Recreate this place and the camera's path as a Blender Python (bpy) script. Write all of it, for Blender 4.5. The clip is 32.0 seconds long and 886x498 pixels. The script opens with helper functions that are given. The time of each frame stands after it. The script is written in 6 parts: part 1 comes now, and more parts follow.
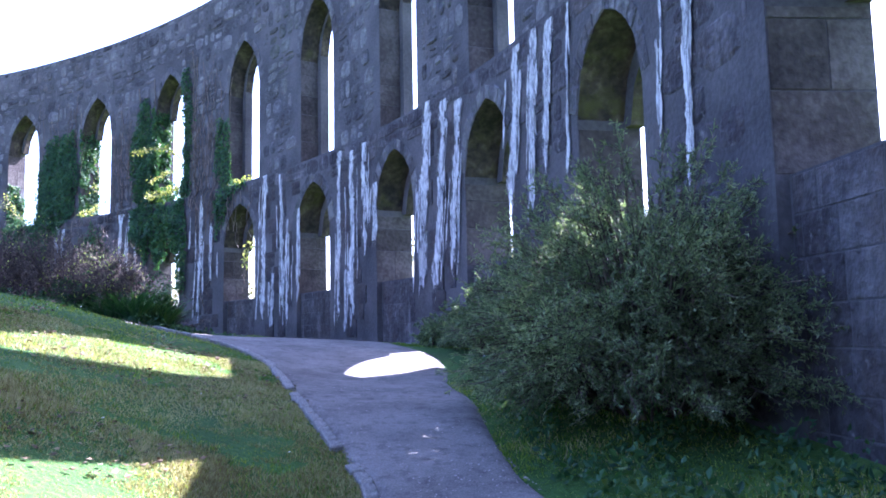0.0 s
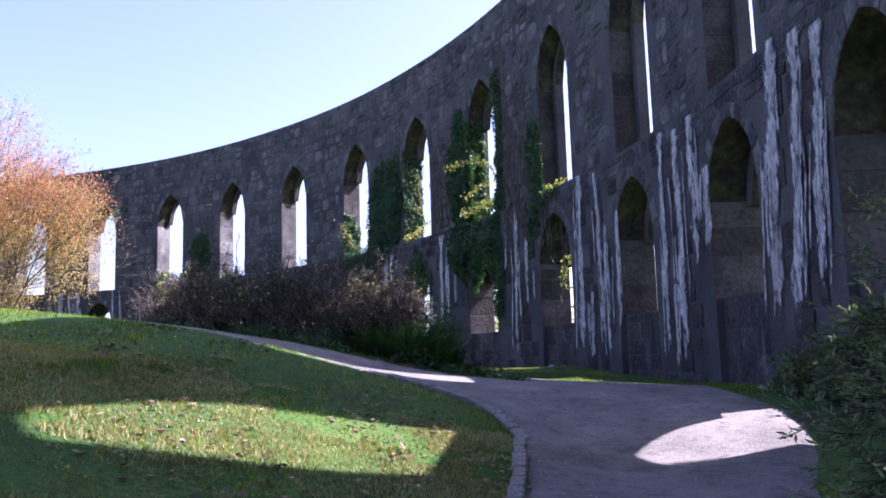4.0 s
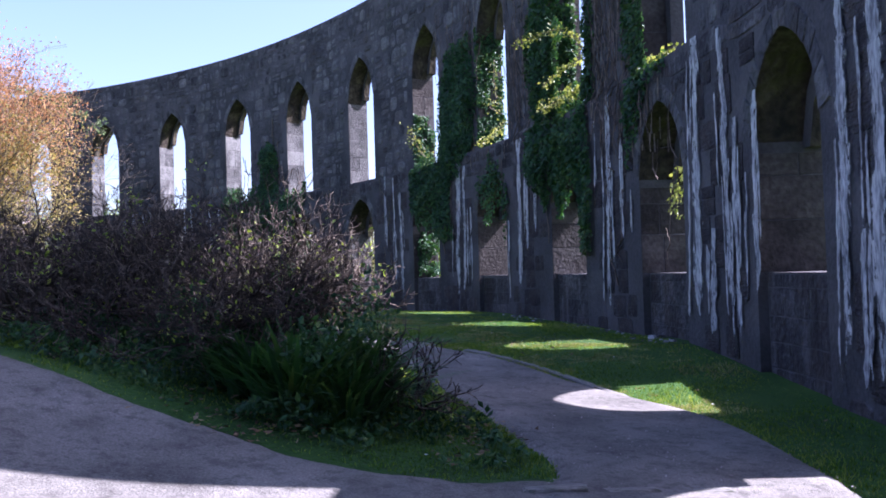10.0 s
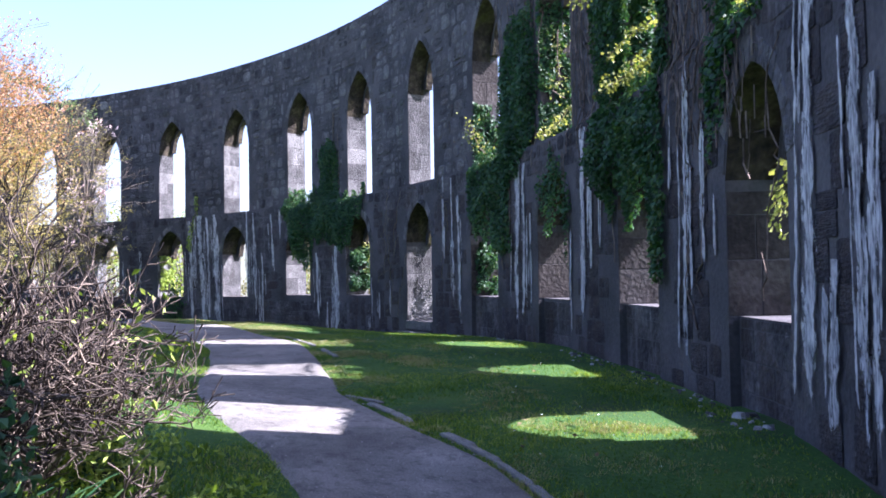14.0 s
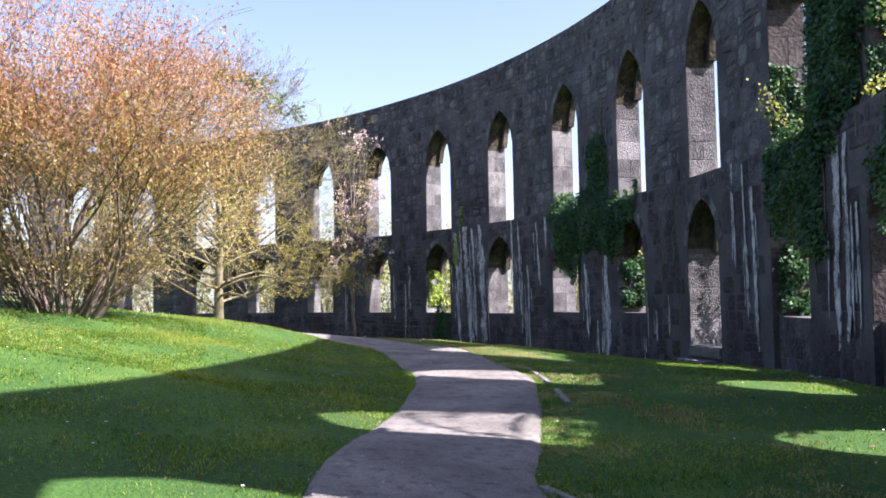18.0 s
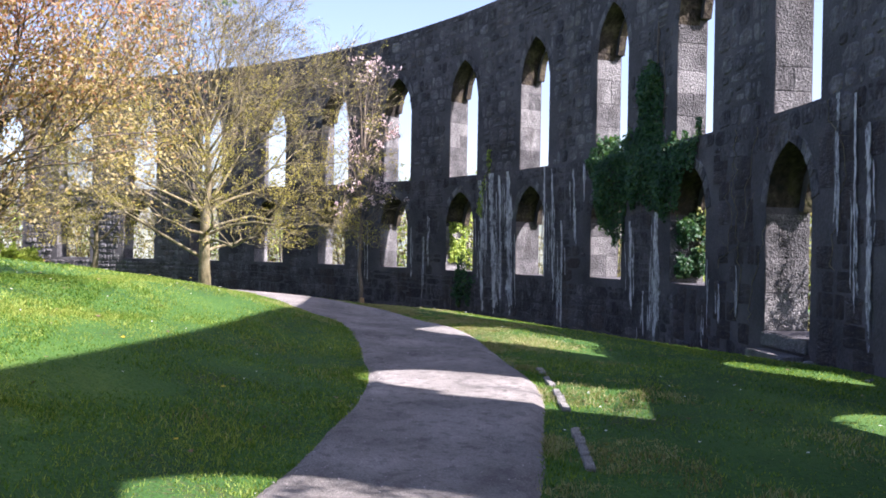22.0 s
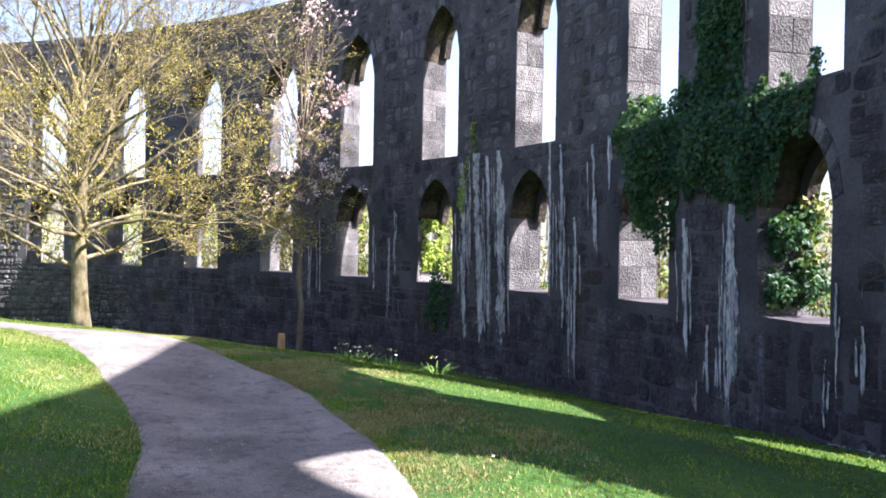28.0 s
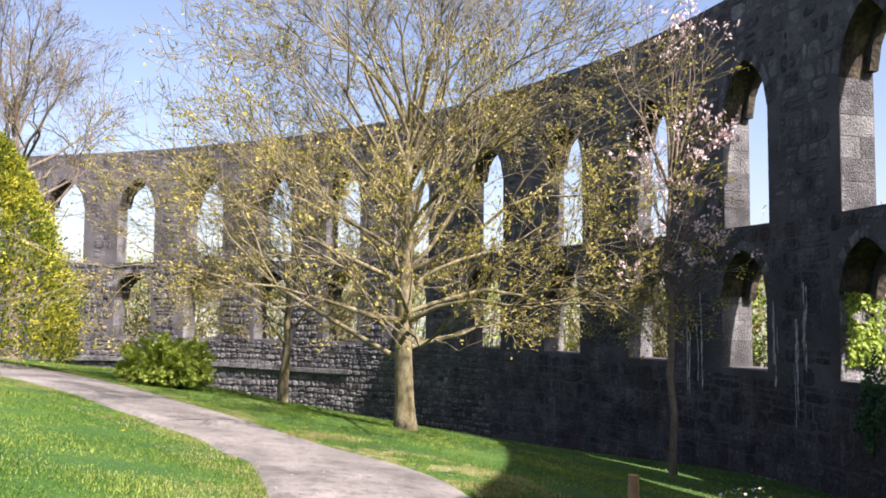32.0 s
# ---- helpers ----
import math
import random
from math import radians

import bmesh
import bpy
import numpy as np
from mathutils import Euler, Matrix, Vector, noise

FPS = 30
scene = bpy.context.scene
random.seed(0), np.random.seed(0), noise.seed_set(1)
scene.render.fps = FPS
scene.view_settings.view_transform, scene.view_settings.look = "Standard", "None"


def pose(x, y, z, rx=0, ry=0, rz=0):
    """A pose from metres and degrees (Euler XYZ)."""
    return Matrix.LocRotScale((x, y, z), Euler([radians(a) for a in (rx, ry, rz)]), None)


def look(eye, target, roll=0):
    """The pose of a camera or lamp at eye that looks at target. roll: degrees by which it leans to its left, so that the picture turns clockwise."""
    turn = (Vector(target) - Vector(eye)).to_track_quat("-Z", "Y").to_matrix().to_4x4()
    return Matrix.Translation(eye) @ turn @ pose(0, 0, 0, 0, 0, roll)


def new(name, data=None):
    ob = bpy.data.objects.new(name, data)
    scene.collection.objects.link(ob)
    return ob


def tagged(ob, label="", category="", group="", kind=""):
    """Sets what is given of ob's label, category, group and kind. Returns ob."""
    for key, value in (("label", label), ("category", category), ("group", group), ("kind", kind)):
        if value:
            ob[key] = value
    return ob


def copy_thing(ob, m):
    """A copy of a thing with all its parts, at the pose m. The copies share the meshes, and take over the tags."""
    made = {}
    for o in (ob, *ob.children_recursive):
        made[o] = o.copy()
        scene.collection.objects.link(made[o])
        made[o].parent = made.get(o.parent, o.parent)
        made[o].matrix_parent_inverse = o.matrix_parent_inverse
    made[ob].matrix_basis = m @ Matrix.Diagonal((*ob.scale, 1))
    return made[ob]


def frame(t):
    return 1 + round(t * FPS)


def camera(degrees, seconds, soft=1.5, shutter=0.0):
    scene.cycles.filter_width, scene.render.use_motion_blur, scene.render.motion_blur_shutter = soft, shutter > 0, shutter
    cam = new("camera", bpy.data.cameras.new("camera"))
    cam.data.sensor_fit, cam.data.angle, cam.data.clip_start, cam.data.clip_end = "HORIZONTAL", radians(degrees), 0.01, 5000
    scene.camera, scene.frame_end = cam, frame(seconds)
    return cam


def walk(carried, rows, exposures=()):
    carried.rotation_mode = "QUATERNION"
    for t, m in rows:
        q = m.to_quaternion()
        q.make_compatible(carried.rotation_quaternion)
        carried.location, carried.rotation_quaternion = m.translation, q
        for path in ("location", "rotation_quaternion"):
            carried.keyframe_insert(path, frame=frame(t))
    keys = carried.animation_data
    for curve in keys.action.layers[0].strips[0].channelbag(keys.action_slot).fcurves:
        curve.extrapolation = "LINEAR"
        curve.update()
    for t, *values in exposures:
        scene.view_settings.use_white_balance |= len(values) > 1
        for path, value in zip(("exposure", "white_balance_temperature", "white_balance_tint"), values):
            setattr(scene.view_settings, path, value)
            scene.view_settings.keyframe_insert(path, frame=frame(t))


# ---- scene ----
cam = camera(55.3, 32.0, soft=1.8)
METRES, EYE = 36.0, 1.55
ROWS = [
    (0.0, 0.00037, -0.00011, -0.00006, 0.18, 6.28, 1.16),
    (0.5, 0.00145, 0.00699, 0.00096, 2.41, 8.43, 1.94),
    (1.0, 0.00481, 0.02320, 0.00196, 8.29, 10.82, 1.73),
    (1.5, 0.00614, 0.03712, 0.00287, 8.70, 9.92, 0.29),
    (2.0, 0.00855, 0.05045, 0.00358, 10.10, 10.71, 0.10),
    (2.5, 0.00926, 0.06468, 0.00462, 11.61, 10.31, -1.12),
    (3.0, 0.01071, 0.08070, 0.00637, 14.30, 10.03, 0.03),
    (3.5, 0.00950, 0.09221, 0.00701, 20.75, 10.33, 0.55),
    (4.0, 0.00583, 0.10871, 0.00984, 24.75, 7.92, 1.68),
    (4.5, 0.00465, 0.12171, 0.01185, 26.85, 7.03, 2.49),
    (7.0, -0.00826, 0.20316, 0.02661, 23.72, 0.39, 1.77),
    (7.5, -0.01312, 0.21667, 0.02920, 25.48, 2.13, 1.44),
    (8.0, -0.01729, 0.23256, 0.03289, 25.96, 3.26, 0.20),
    (8.5, -0.01866, 0.24505, 0.03478, 29.55, 5.43, 1.90),
    (9.0, -0.02254, 0.26183, 0.03559, 31.22, 6.12, 1.34),
    (9.5, -0.02363, 0.27669, 0.03662, 31.93, 5.12, 2.22),
    (10.0, -0.02651, 0.29244, 0.03795, 35.08, 1.58, 1.76),
    (10.5, -0.03076, 0.30728, 0.04057, 36.69, 1.31, 2.08),
    (11.0, -0.03455, 0.32231, 0.04288, 37.66, 1.32, 2.21),
    (11.5, -0.04040, 0.33533, 0.04358, 39.54, 0.99, 3.77),
    (12.0, -0.04362, 0.34926, 0.04495, 39.92, 1.70, 1.31),
    (12.5, -0.04666, 0.36151, 0.04609, 41.64, 1.85, 0.61),
    (13.0, -0.05155, 0.37559, 0.04820, 41.95, 1.97, 2.92),
    (13.5, -0.05338, 0.38851, 0.04820, 41.31, 2.01, 1.03),
    (14.0, -0.05743, 0.40285, 0.04851, 43.00, 1.80, 0.88),
    (14.5, -0.06129, 0.41479, 0.05027, 43.73, 2.10, 1.41),
    (15.0, -0.06495, 0.42870, 0.05097, 50.54, 2.19, 0.59),
    (15.5, -0.07329, 0.44261, 0.05151, 53.39, 4.55, -0.56),
    (17.5, -0.10978, 0.47938, 0.04971, 60.28, 5.84, -0.44),
    (18.0, -0.12408, 0.48739, 0.04902, 62.95, 3.07, 1.10),
    (18.5, -0.13387, 0.49650, 0.04901, 64.87, 2.61, 2.25),
    (19.0, -0.14535, 0.50521, 0.04991, 68.26, 2.24, 0.30),
    (19.5, -0.15613, 0.51192, 0.05040, 62.18, 1.74, -0.32),
    (20.0, -0.16822, 0.52451, 0.05150, 61.35, 3.26, 1.05),
    (20.5, -0.18132, 0.53479, 0.05059, 63.87, 2.92, 1.24),
    (21.0, -0.19521, 0.54618, 0.05089, 64.77, 1.09, 1.41),
    (21.5, -0.20910, 0.55539, 0.05269, 67.35, 0.52, -1.08),
    (22.0, -0.22459, 0.56120, 0.05400, 65.77, -0.29, -1.02),
    (22.5, -0.24028, 0.56771, 0.05490, 65.29, 0.96, 0.10),
    (23.0, -0.25756, 0.57362, 0.05501, 68.12, 0.40, 0.99),
    (23.5, -0.27212, 0.58062, 0.05611, 68.56, 0.87, 0.77),
    (24.0, -0.28738, 0.58712, 0.05612, 71.24, 0.13, 1.66),
    (24.5, -0.30053, 0.59342, 0.05763, 65.65, 0.45, 1.25),
    (25.0, -0.31640, 0.60202, 0.05864, 62.97, 0.56, -0.53),
    (25.5, -0.33181, 0.60982, 0.05624, 62.28, 0.37, -1.36),
    (27.5, -0.38958, 0.64722, 0.06003, 64.65, -0.58, -2.98),
    (28.0, -0.40639, 0.65782, 0.06082, 64.95, -0.59, -0.96),
    (28.5, -0.41971, 0.66622, 0.06212, 68.93, -0.70, 1.03),
    (29.0, -0.43873, 0.67442, 0.06171, 72.83, -0.02, -0.56),
    (29.5, -0.45322, 0.68323, 0.06291, 75.60, 1.16, -1.10),
    (30.0, -0.47060, 0.68766, 0.06251, 81.88, 1.52, -1.08),
    (30.5, -0.48547, 0.69289, 0.06321, 81.38, 1.87, 0.74),
    (31.0, -0.50143, 0.69653, 0.06550, 85.06, 1.12, 0.79),
    (31.5, -0.51877, 0.69877, 0.06560, 86.75, 3.33, -0.99),
    (32.0, -0.53531, 0.70322, 0.06710, 90.72, 3.96, -0.50),
]
walk(cam, [(t, pose(METRES * x, METRES * y, EYE + METRES * z, 90 + pitch, roll, yaw)) for t, x, y, z, yaw, pitch, roll in ROWS],
     [(0.0, 3.5, 5150, 37), (2.0, 3.0, 5400, 37), (3.0, 2.72, 5500, 40), (4.0, 2.15, 5750, 42), (8.0, 2.3, 5500, 33), (9.0, 2.06, 5550, 34), (10.0, 2.08, 5500, 35), (12.0, 2.55, 5500, 32), (14.0, 2.42, 5600, 31), (16.0, 2.25, 5800, 31), (19.0, 2.05, 6250, 28), (22.0, 2.05, 6100, 29), (24.0, 2.2, 6050, 29), (25.0, 2.1, 6050, 29), (28.0, 2.38, 6150, 27), (31.0, 1.78, 6500, 25), (32.0, 1.63, 6550, 25)])

# ---- world, sun ----
SUN_AZ, SUN_EL = 44.0, 45.0
sky_world = bpy.data.worlds.new("sky")
scene.world = sky_world
sky_world.use_nodes = True
wn = sky_world.node_tree.nodes
sky_tex = wn.new("ShaderNodeTexSky")
sky_tex.sky_type = "NISHITA"
sky_tex.sun_disc = False
sky_tex.sun_elevation, sky_tex.sun_rotation = radians(SUN_EL), radians(SUN_AZ)
sky_tex.air_density, sky_tex.dust_density, sky_tex.ozone_density = 1.0, 2.0, 0.7
wn["Background"].inputs["Strength"].default_value = 0.078
sky_world.node_tree.links.new(sky_tex.outputs["Color"], wn["Background"].inputs["Color"])
sun_data = bpy.data.lights.new("sun", "SUN")
sun_data.energy, sun_data.angle, sun_data.color = 4.9, radians(0.53), (1.0, 0.95, 0.87)
sun = new("sun", sun_data)
SUN_DIR = Vector((math.sin(radians(SUN_AZ)) * math.cos(radians(SUN_EL)), math.cos(radians(SUN_AZ)) * math.cos(radians(SUN_EL)), math.sin(radians(SUN_EL))))
sun.matrix_world = look(SUN_DIR * 60, (0, 0, 0))


# ---- materials ----
def ramp_node(nodes, stops):
    r = nodes.new("ShaderNodeValToRGB")
    el = r.color_ramp.elements
    while len(el) < len(stops):
        el.new(0.5)
    for e, (p, c) in zip(el, stops):
        e.position, e.color = p, (*c, 1)
    return r


def material(name, stops, scale=2.0, rough=0.9, fine=30.0, bump=0.3, bump_dist=0.02, spread=0.35, stretch=(1, 1, 1), island=0.0, thru=None, spec=0.3, detail=6.0):
    """Noise-coloured surface: a broad and a fine noise feed one colour ramp, with fine relief."""
    m = bpy.data.materials.new(name)
    m.use_nodes = True
    nt = m.node_tree
    n, l = nt.nodes, nt.links
    p = n["Principled BSDF"]
    p.inputs["Roughness"].default_value = rough
    p.inputs["Specular IOR Level"].default_value = spec
    co = n.new("ShaderNodeTexCoord")
    mp = n.new("ShaderNodeMapping")
    mp.inputs["Scale"].default_value = stretch
    l.new(co.outputs["Object"], mp.inputs["Vector"])
    a = n.new("ShaderNodeTexNoise")
    a.inputs["Scale"].default_value, a.inputs["Detail"].default_value = scale, detail
    b = n.new("ShaderNodeTexNoise")
    b.inputs["Scale"].default_value, b.inputs["Detail"].default_value = fine, 4
    l.new(mp.outputs["Vector"], a.inputs["Vector"])
    l.new(mp.outputs["Vector"], b.inputs["Vector"])
    mix = n.new("ShaderNodeMath")
    mix.operation = "MULTIPLY_ADD"
    mix.inputs[1].default_value = spread
    l.new(b.outputs["Fac"], mix.inputs[0])
    sub = n.new("ShaderNodeMath")
    sub.operation = "SUBTRACT"
    sub.inputs[1].default_value = spread * 0.5
    l.new(a.outputs["Fac"], sub.inputs[0])
    l.new(sub.outputs[0], mix.inputs[2])
    fac = mix.outputs[0]
    if island:
        g = n.new("ShaderNodeNewGeometry")
        add = n.new("ShaderNodeMath")
        add.operation = "MULTIPLY_ADD"
        add.inputs[1].default_value = island
        l.new(g.outputs["Random Per Island"], add.inputs[0])
        off = n.new("ShaderNodeMath")
        off.operation = "SUBTRACT"
        off.inputs[1].default_value = island * 0.5
        l.new(fac, off.inputs[0])
        l.new(off.outputs[0], add.inputs[2])
        fac = add.outputs[0]
    r = ramp_node(n, stops)
    l.new(fac, r.inputs["Fac"])
    l.new(r.outputs["Color"], p.inputs["Base Color"])
    if bump:
        bp = n.new("ShaderNodeBump")
        bp.inputs["Strength"].default_value, bp.inputs["Distance"].default_value = bump, bump_dist
        l.new(b.outputs["Fac"], bp.inputs["Height"])
        l.new(bp.outputs["Normal"], p.inputs["Normal"])
    if thru:
        t = n.new("ShaderNodeBsdfTranslucent")
        br = n.new("ShaderNodeMixRGB")
        br.blend_type = "MULTIPLY"
        br.inputs[0].default_value = 1.0
        br.inputs[2].default_value = (*thru[1], 1)
        l.new(r.outputs["Color"], br.inputs[1])
        l.new(br.outputs[0], t.inputs["Color"])
        ms = n.new("ShaderNodeMixShader")
        ms.inputs[0].default_value = thru[0]
        l.new(p.outputs[0], ms.inputs[1])
        l.new(t.outputs[0], ms.inputs[2])
        l.new(ms.outputs[0], n["Material Output"].inputs["Surface"])
    return m


M_MORTAR = material("mortar", [(0.3, (0.038, 0.037, 0.04)), (0.5, (0.07, 0.067, 0.071)), (0.7, (0.108, 0.103, 0.106))], 0.8, 0.95, 18, 0.6, 0.03)
# near-black brown darkens the arch undersides; only the olive patches are moss
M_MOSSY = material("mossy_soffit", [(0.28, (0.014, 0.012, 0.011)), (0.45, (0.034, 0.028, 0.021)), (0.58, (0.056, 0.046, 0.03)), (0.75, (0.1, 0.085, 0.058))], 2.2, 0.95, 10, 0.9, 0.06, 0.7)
M_STONE = material("rubble_stone", [(0.1, (0.028, 0.027, 0.031)), (0.4, (0.074, 0.072, 0.077)), (0.64, (0.115, 0.112, 0.116)), (0.84, (0.155, 0.152, 0.151)), (0.98, (0.215, 0.21, 0.204))], 2.3, 0.93, 11, 1.0, 0.07, 0.7, island=0.55)
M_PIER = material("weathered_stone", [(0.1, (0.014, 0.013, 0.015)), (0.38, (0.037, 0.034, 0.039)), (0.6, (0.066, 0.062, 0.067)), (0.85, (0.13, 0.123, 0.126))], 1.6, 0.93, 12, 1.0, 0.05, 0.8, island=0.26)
M_DRESSED = material("dressed_stone", [(0.2, (0.036, 0.037, 0.038)), (0.5, (0.1, 0.1, 0.1)), (0.85, (0.21, 0.21, 0.204))], 1.8, 0.92, 24, 1.0, 0.05, 0.8, island=0.35)


# dressed stone again, browner, with the shade of the near jambs in its colour
M_BROWN_SHADED = material("brown_shaded_stone", [(0.2, (0.022, 0.019, 0.018)), (0.5, (0.054, 0.047, 0.043)), (0.85, (0.11, 0.1, 0.094))], 1.8, 0.92, 15, 0.7, 0.035, 0.7, island=0.3)


def stain(m, colour, lo, hi, scale, stretch, most=0.7):
    """Ragged stains of another colour, drawn out along the stretch."""
    nt = m.node_tree
    n, l = nt.nodes, nt.links
    p = n["Principled BSDF"]
    old = p.inputs["Base Color"].links[0].from_socket
    co = n.new("ShaderNodeTexCoord")
    mp = n.new("ShaderNodeMapping")
    mp.inputs["Scale"].default_value = stretch
    l.new(co.outputs["Object"], mp.inputs["Vector"])
    t = n.new("ShaderNodeTexNoise")
    t.inputs["Scale"].default_value, t.inputs["Detail"].default_value, t.inputs["Roughness"].default_value = scale, 8, 0.65
    l.new(mp.outputs["Vector"], t.inputs["Vector"])
    r = ramp_node(n, [(lo, (0, 0, 0)), (hi, (most, most, most))])
    l.new(t.outputs["Fac"], r.inputs["Fac"])
    mix = n.new("ShaderNodeMixRGB")
    mix.inputs[2].default_value = (*colour, 1)
    l.new(r.outputs["Color"], mix.inputs[0])
    l.new(old, mix.inputs[1])
    l.new(mix.outputs[0], p.inputs["Base Color"])


M_LIME = material("lime_crust", [(0.3, (0.17, 0.17, 0.18)), (0.5, (0.39, 0.39, 0.4)), (0.72, (0.62, 0.62, 0.615))], 7, 0.9, 30, 0.9, 0.03, 1.1, (1, 1, 0.3))


def ragged_crust(m):
    """A thin crust with ragged, run-down edges: solid along the middle of its strip, breaking up towards the sides and ends."""
    nt = m.node_tree
    n, l = nt.nodes, nt.links
    uv = n.new("ShaderNodeUVMap")
    sep = n.new("ShaderNodeSeparateXYZ")
    l.new(uv.outputs["UV"], sep.inputs[0])

    def maths(op, a, b):
        k = n.new("ShaderNodeMath")
        k.operation = op
        for socket, value in zip(k.inputs, (a, b)):
            if isinstance(value, (int, float)):
                socket.default_value = value
            else:
                l.new(value, socket)
        return k.outputs[0]

    def runs(scale, stretch, detail, rough):
        co = n.new("ShaderNodeTexCoord")
        mp = n.new("ShaderNodeMapping")
        mp.inputs["Scale"].default_value = stretch
        t = n.new("ShaderNodeTexNoise")
        t.inputs["Scale"].default_value, t.inputs["Detail"].default_value, t.inputs["Roughness"].default_value = scale, detail, rough
        l.new(co.outputs["Object"], mp.inputs["Vector"])
        l.new(mp.outputs["Vector"], t.inputs["Vector"])
        return t.outputs["Fac"]

    across = maths("POWER", maths("ABSOLUTE", sep.outputs["X"], 0), 1.6)
    body = maths("ADD", maths("MULTIPLY", runs(7, (1, 1, 0.5), 10, 0.75), 1.55), maths("MULTIPLY", runs(20, (1, 1, 0.05), 4, 0.6), 0.45))
    body = maths("SUBTRACT", maths("SUBTRACT", body, maths("MULTIPLY", across, 0.62)), sep.outputs["Y"])
    r = ramp_node(n, [(0.69, (0, 0, 0)), (0.77, (0.22, 0.22, 0.22)), (0.87, (0.93, 0.93, 0.93))])
    l.new(body, r.inputs["Fac"])
    l.new(r.outputs["Color"], n["Principled BSDF"].inputs["Alpha"])


ragged_crust(M_LIME)
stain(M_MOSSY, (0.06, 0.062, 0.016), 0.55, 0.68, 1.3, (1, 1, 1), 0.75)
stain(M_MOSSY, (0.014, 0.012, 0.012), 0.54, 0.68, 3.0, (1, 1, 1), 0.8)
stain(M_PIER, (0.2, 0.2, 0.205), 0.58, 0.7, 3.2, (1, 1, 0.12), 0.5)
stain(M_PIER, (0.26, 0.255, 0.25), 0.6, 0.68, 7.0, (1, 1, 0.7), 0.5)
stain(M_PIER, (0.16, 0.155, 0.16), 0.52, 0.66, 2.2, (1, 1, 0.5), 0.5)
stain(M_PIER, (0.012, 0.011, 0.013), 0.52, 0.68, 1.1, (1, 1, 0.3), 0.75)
stain(M_STONE, (0.24, 0.238, 0.225), 0.58, 0.68, 3.4, (1, 1, 1), 0.55)
stain(M_STONE, (0.016, 0.015, 0.018), 0.53, 0.66, 1.5, (1, 1, 0.7), 0.6)
stain(M_STONE, (0.07, 0.056, 0.044), 0.5, 0.68, 0.9, (1, 1, 0.6), 0.5)
stain(M_STONE, (0.06, 0.075, 0.045), 0.56, 0.7, 0.5, (1, 1, 0.35), 0.45)
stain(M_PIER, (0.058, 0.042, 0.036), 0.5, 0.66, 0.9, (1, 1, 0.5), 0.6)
stain(M_DRESSED, (0.3, 0.3, 0.29), 0.58, 0.72, 3.5, (1, 1, 0.6), 0.5)
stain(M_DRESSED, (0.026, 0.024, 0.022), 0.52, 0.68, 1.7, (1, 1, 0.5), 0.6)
M_CRUMB = material("crumbled_stone", [(0.2, (0.05, 0.048, 0.05)), (0.5, (0.15, 0.146, 0.148)), (0.85, (0.4, 0.395, 0.39))], 3, 0.9, 30, 0.4, 0.01, 0.5, island=0.8)
M_SOIL = material("turf", [(0.22, (0.042, 0.058, 0.016)), (0.36, (0.019, 0.064, 0.009)), (0.55, (0.032, 0.09, 0.012)), (0.8, (0.075, 0.13, 0.02))], 0.6, 0.95, 25, 0.8, 0.04, 0.6)
M_PATH = material("gravel_path", [(0.2, (0.092, 0.087, 0.079)), (0.45, (0.158, 0.15, 0.136)), (0.65, (0.216, 0.205, 0.186)), (0.9, (0.335, 0.318, 0.29))], 1.3, 0.95, 70, 0.9, 0.014, 0.95)
stain(M_PATH, (0.06, 0.056, 0.05), 0.54, 0.7, 1.9, (1, 1, 1), 0.55)
stain(M_PATH, (0.055, 0.052, 0.047), 0.54, 0.66, 6, (1, 1, 1), 0.5)
stain(M_PATH, (0.05, 0.045, 0.042), 0.53, 0.63, 9, (1, 1, 1), 0.45)
stain(M_PATH, (0.3, 0.29, 0.27), 0.62, 0.72, 26, (1, 1, 1), 0.6)
stain(M_PATH, (0.05, 0.047, 0.043), 0.63, 0.7, 13, (1, 1, 1), 0.6)
M_KERB = material("kerb_stone", [(0.25, (0.15, 0.148, 0.135)), (0.6, (0.27, 0.262, 0.24)), (0.85, (0.42, 0.405, 0.37))], 5, 0.9, 40, 0.8, 0.015, 0.7, island=0.3)
stain(M_KERB, (0.05, 0.08, 0.022), 0.55, 0.66, 4, (1, 1, 1), 0.75)
stain(M_KERB, (0.09, 0.07, 0.045), 0.52, 0.66, 2.2, (1, 1, 1), 0.6)
M_GRASS = material("grass_blades", [(0.2, (0.034, 0.105, 0.011)), (0.5, (0.108, 0.205, 0.024)), (0.8, (0.3, 0.36, 0.09))], 0.5, 0.7, 6, 0, 0, 0.3, island=0.5, thru=(0.4, (1.5, 1.35, 0.5)))
M_IVY = material("ivy_leaf", [(0.2, (0.015, 0.052, 0.026)), (0.6, (0.04, 0.115, 0.045)), (0.9, (0.1, 0.165, 0.05))], 1.5, 0.5, 8, 0, 0, 0.3, island=0.55, thru=(0.3, (1.5, 1.5, 0.45)))
M_VINE = material("dead_vine", [(0.25, (0.06, 0.045, 0.037)), (0.55, (0.14, 0.108, 0.088)), (0.85, (0.24, 0.19, 0.155))], 5, 0.9, 30, 0, 0, 0.5, island=0.5)
M_BARK = material("bark", [(0.25, (0.07, 0.058, 0.045)), (0.55, (0.16, 0.13, 0.1)), (0.85, (0.27, 0.24, 0.19))], 5, 0.95, 40, 0.8, 0.02, 0.5, (1, 1, 0.35))
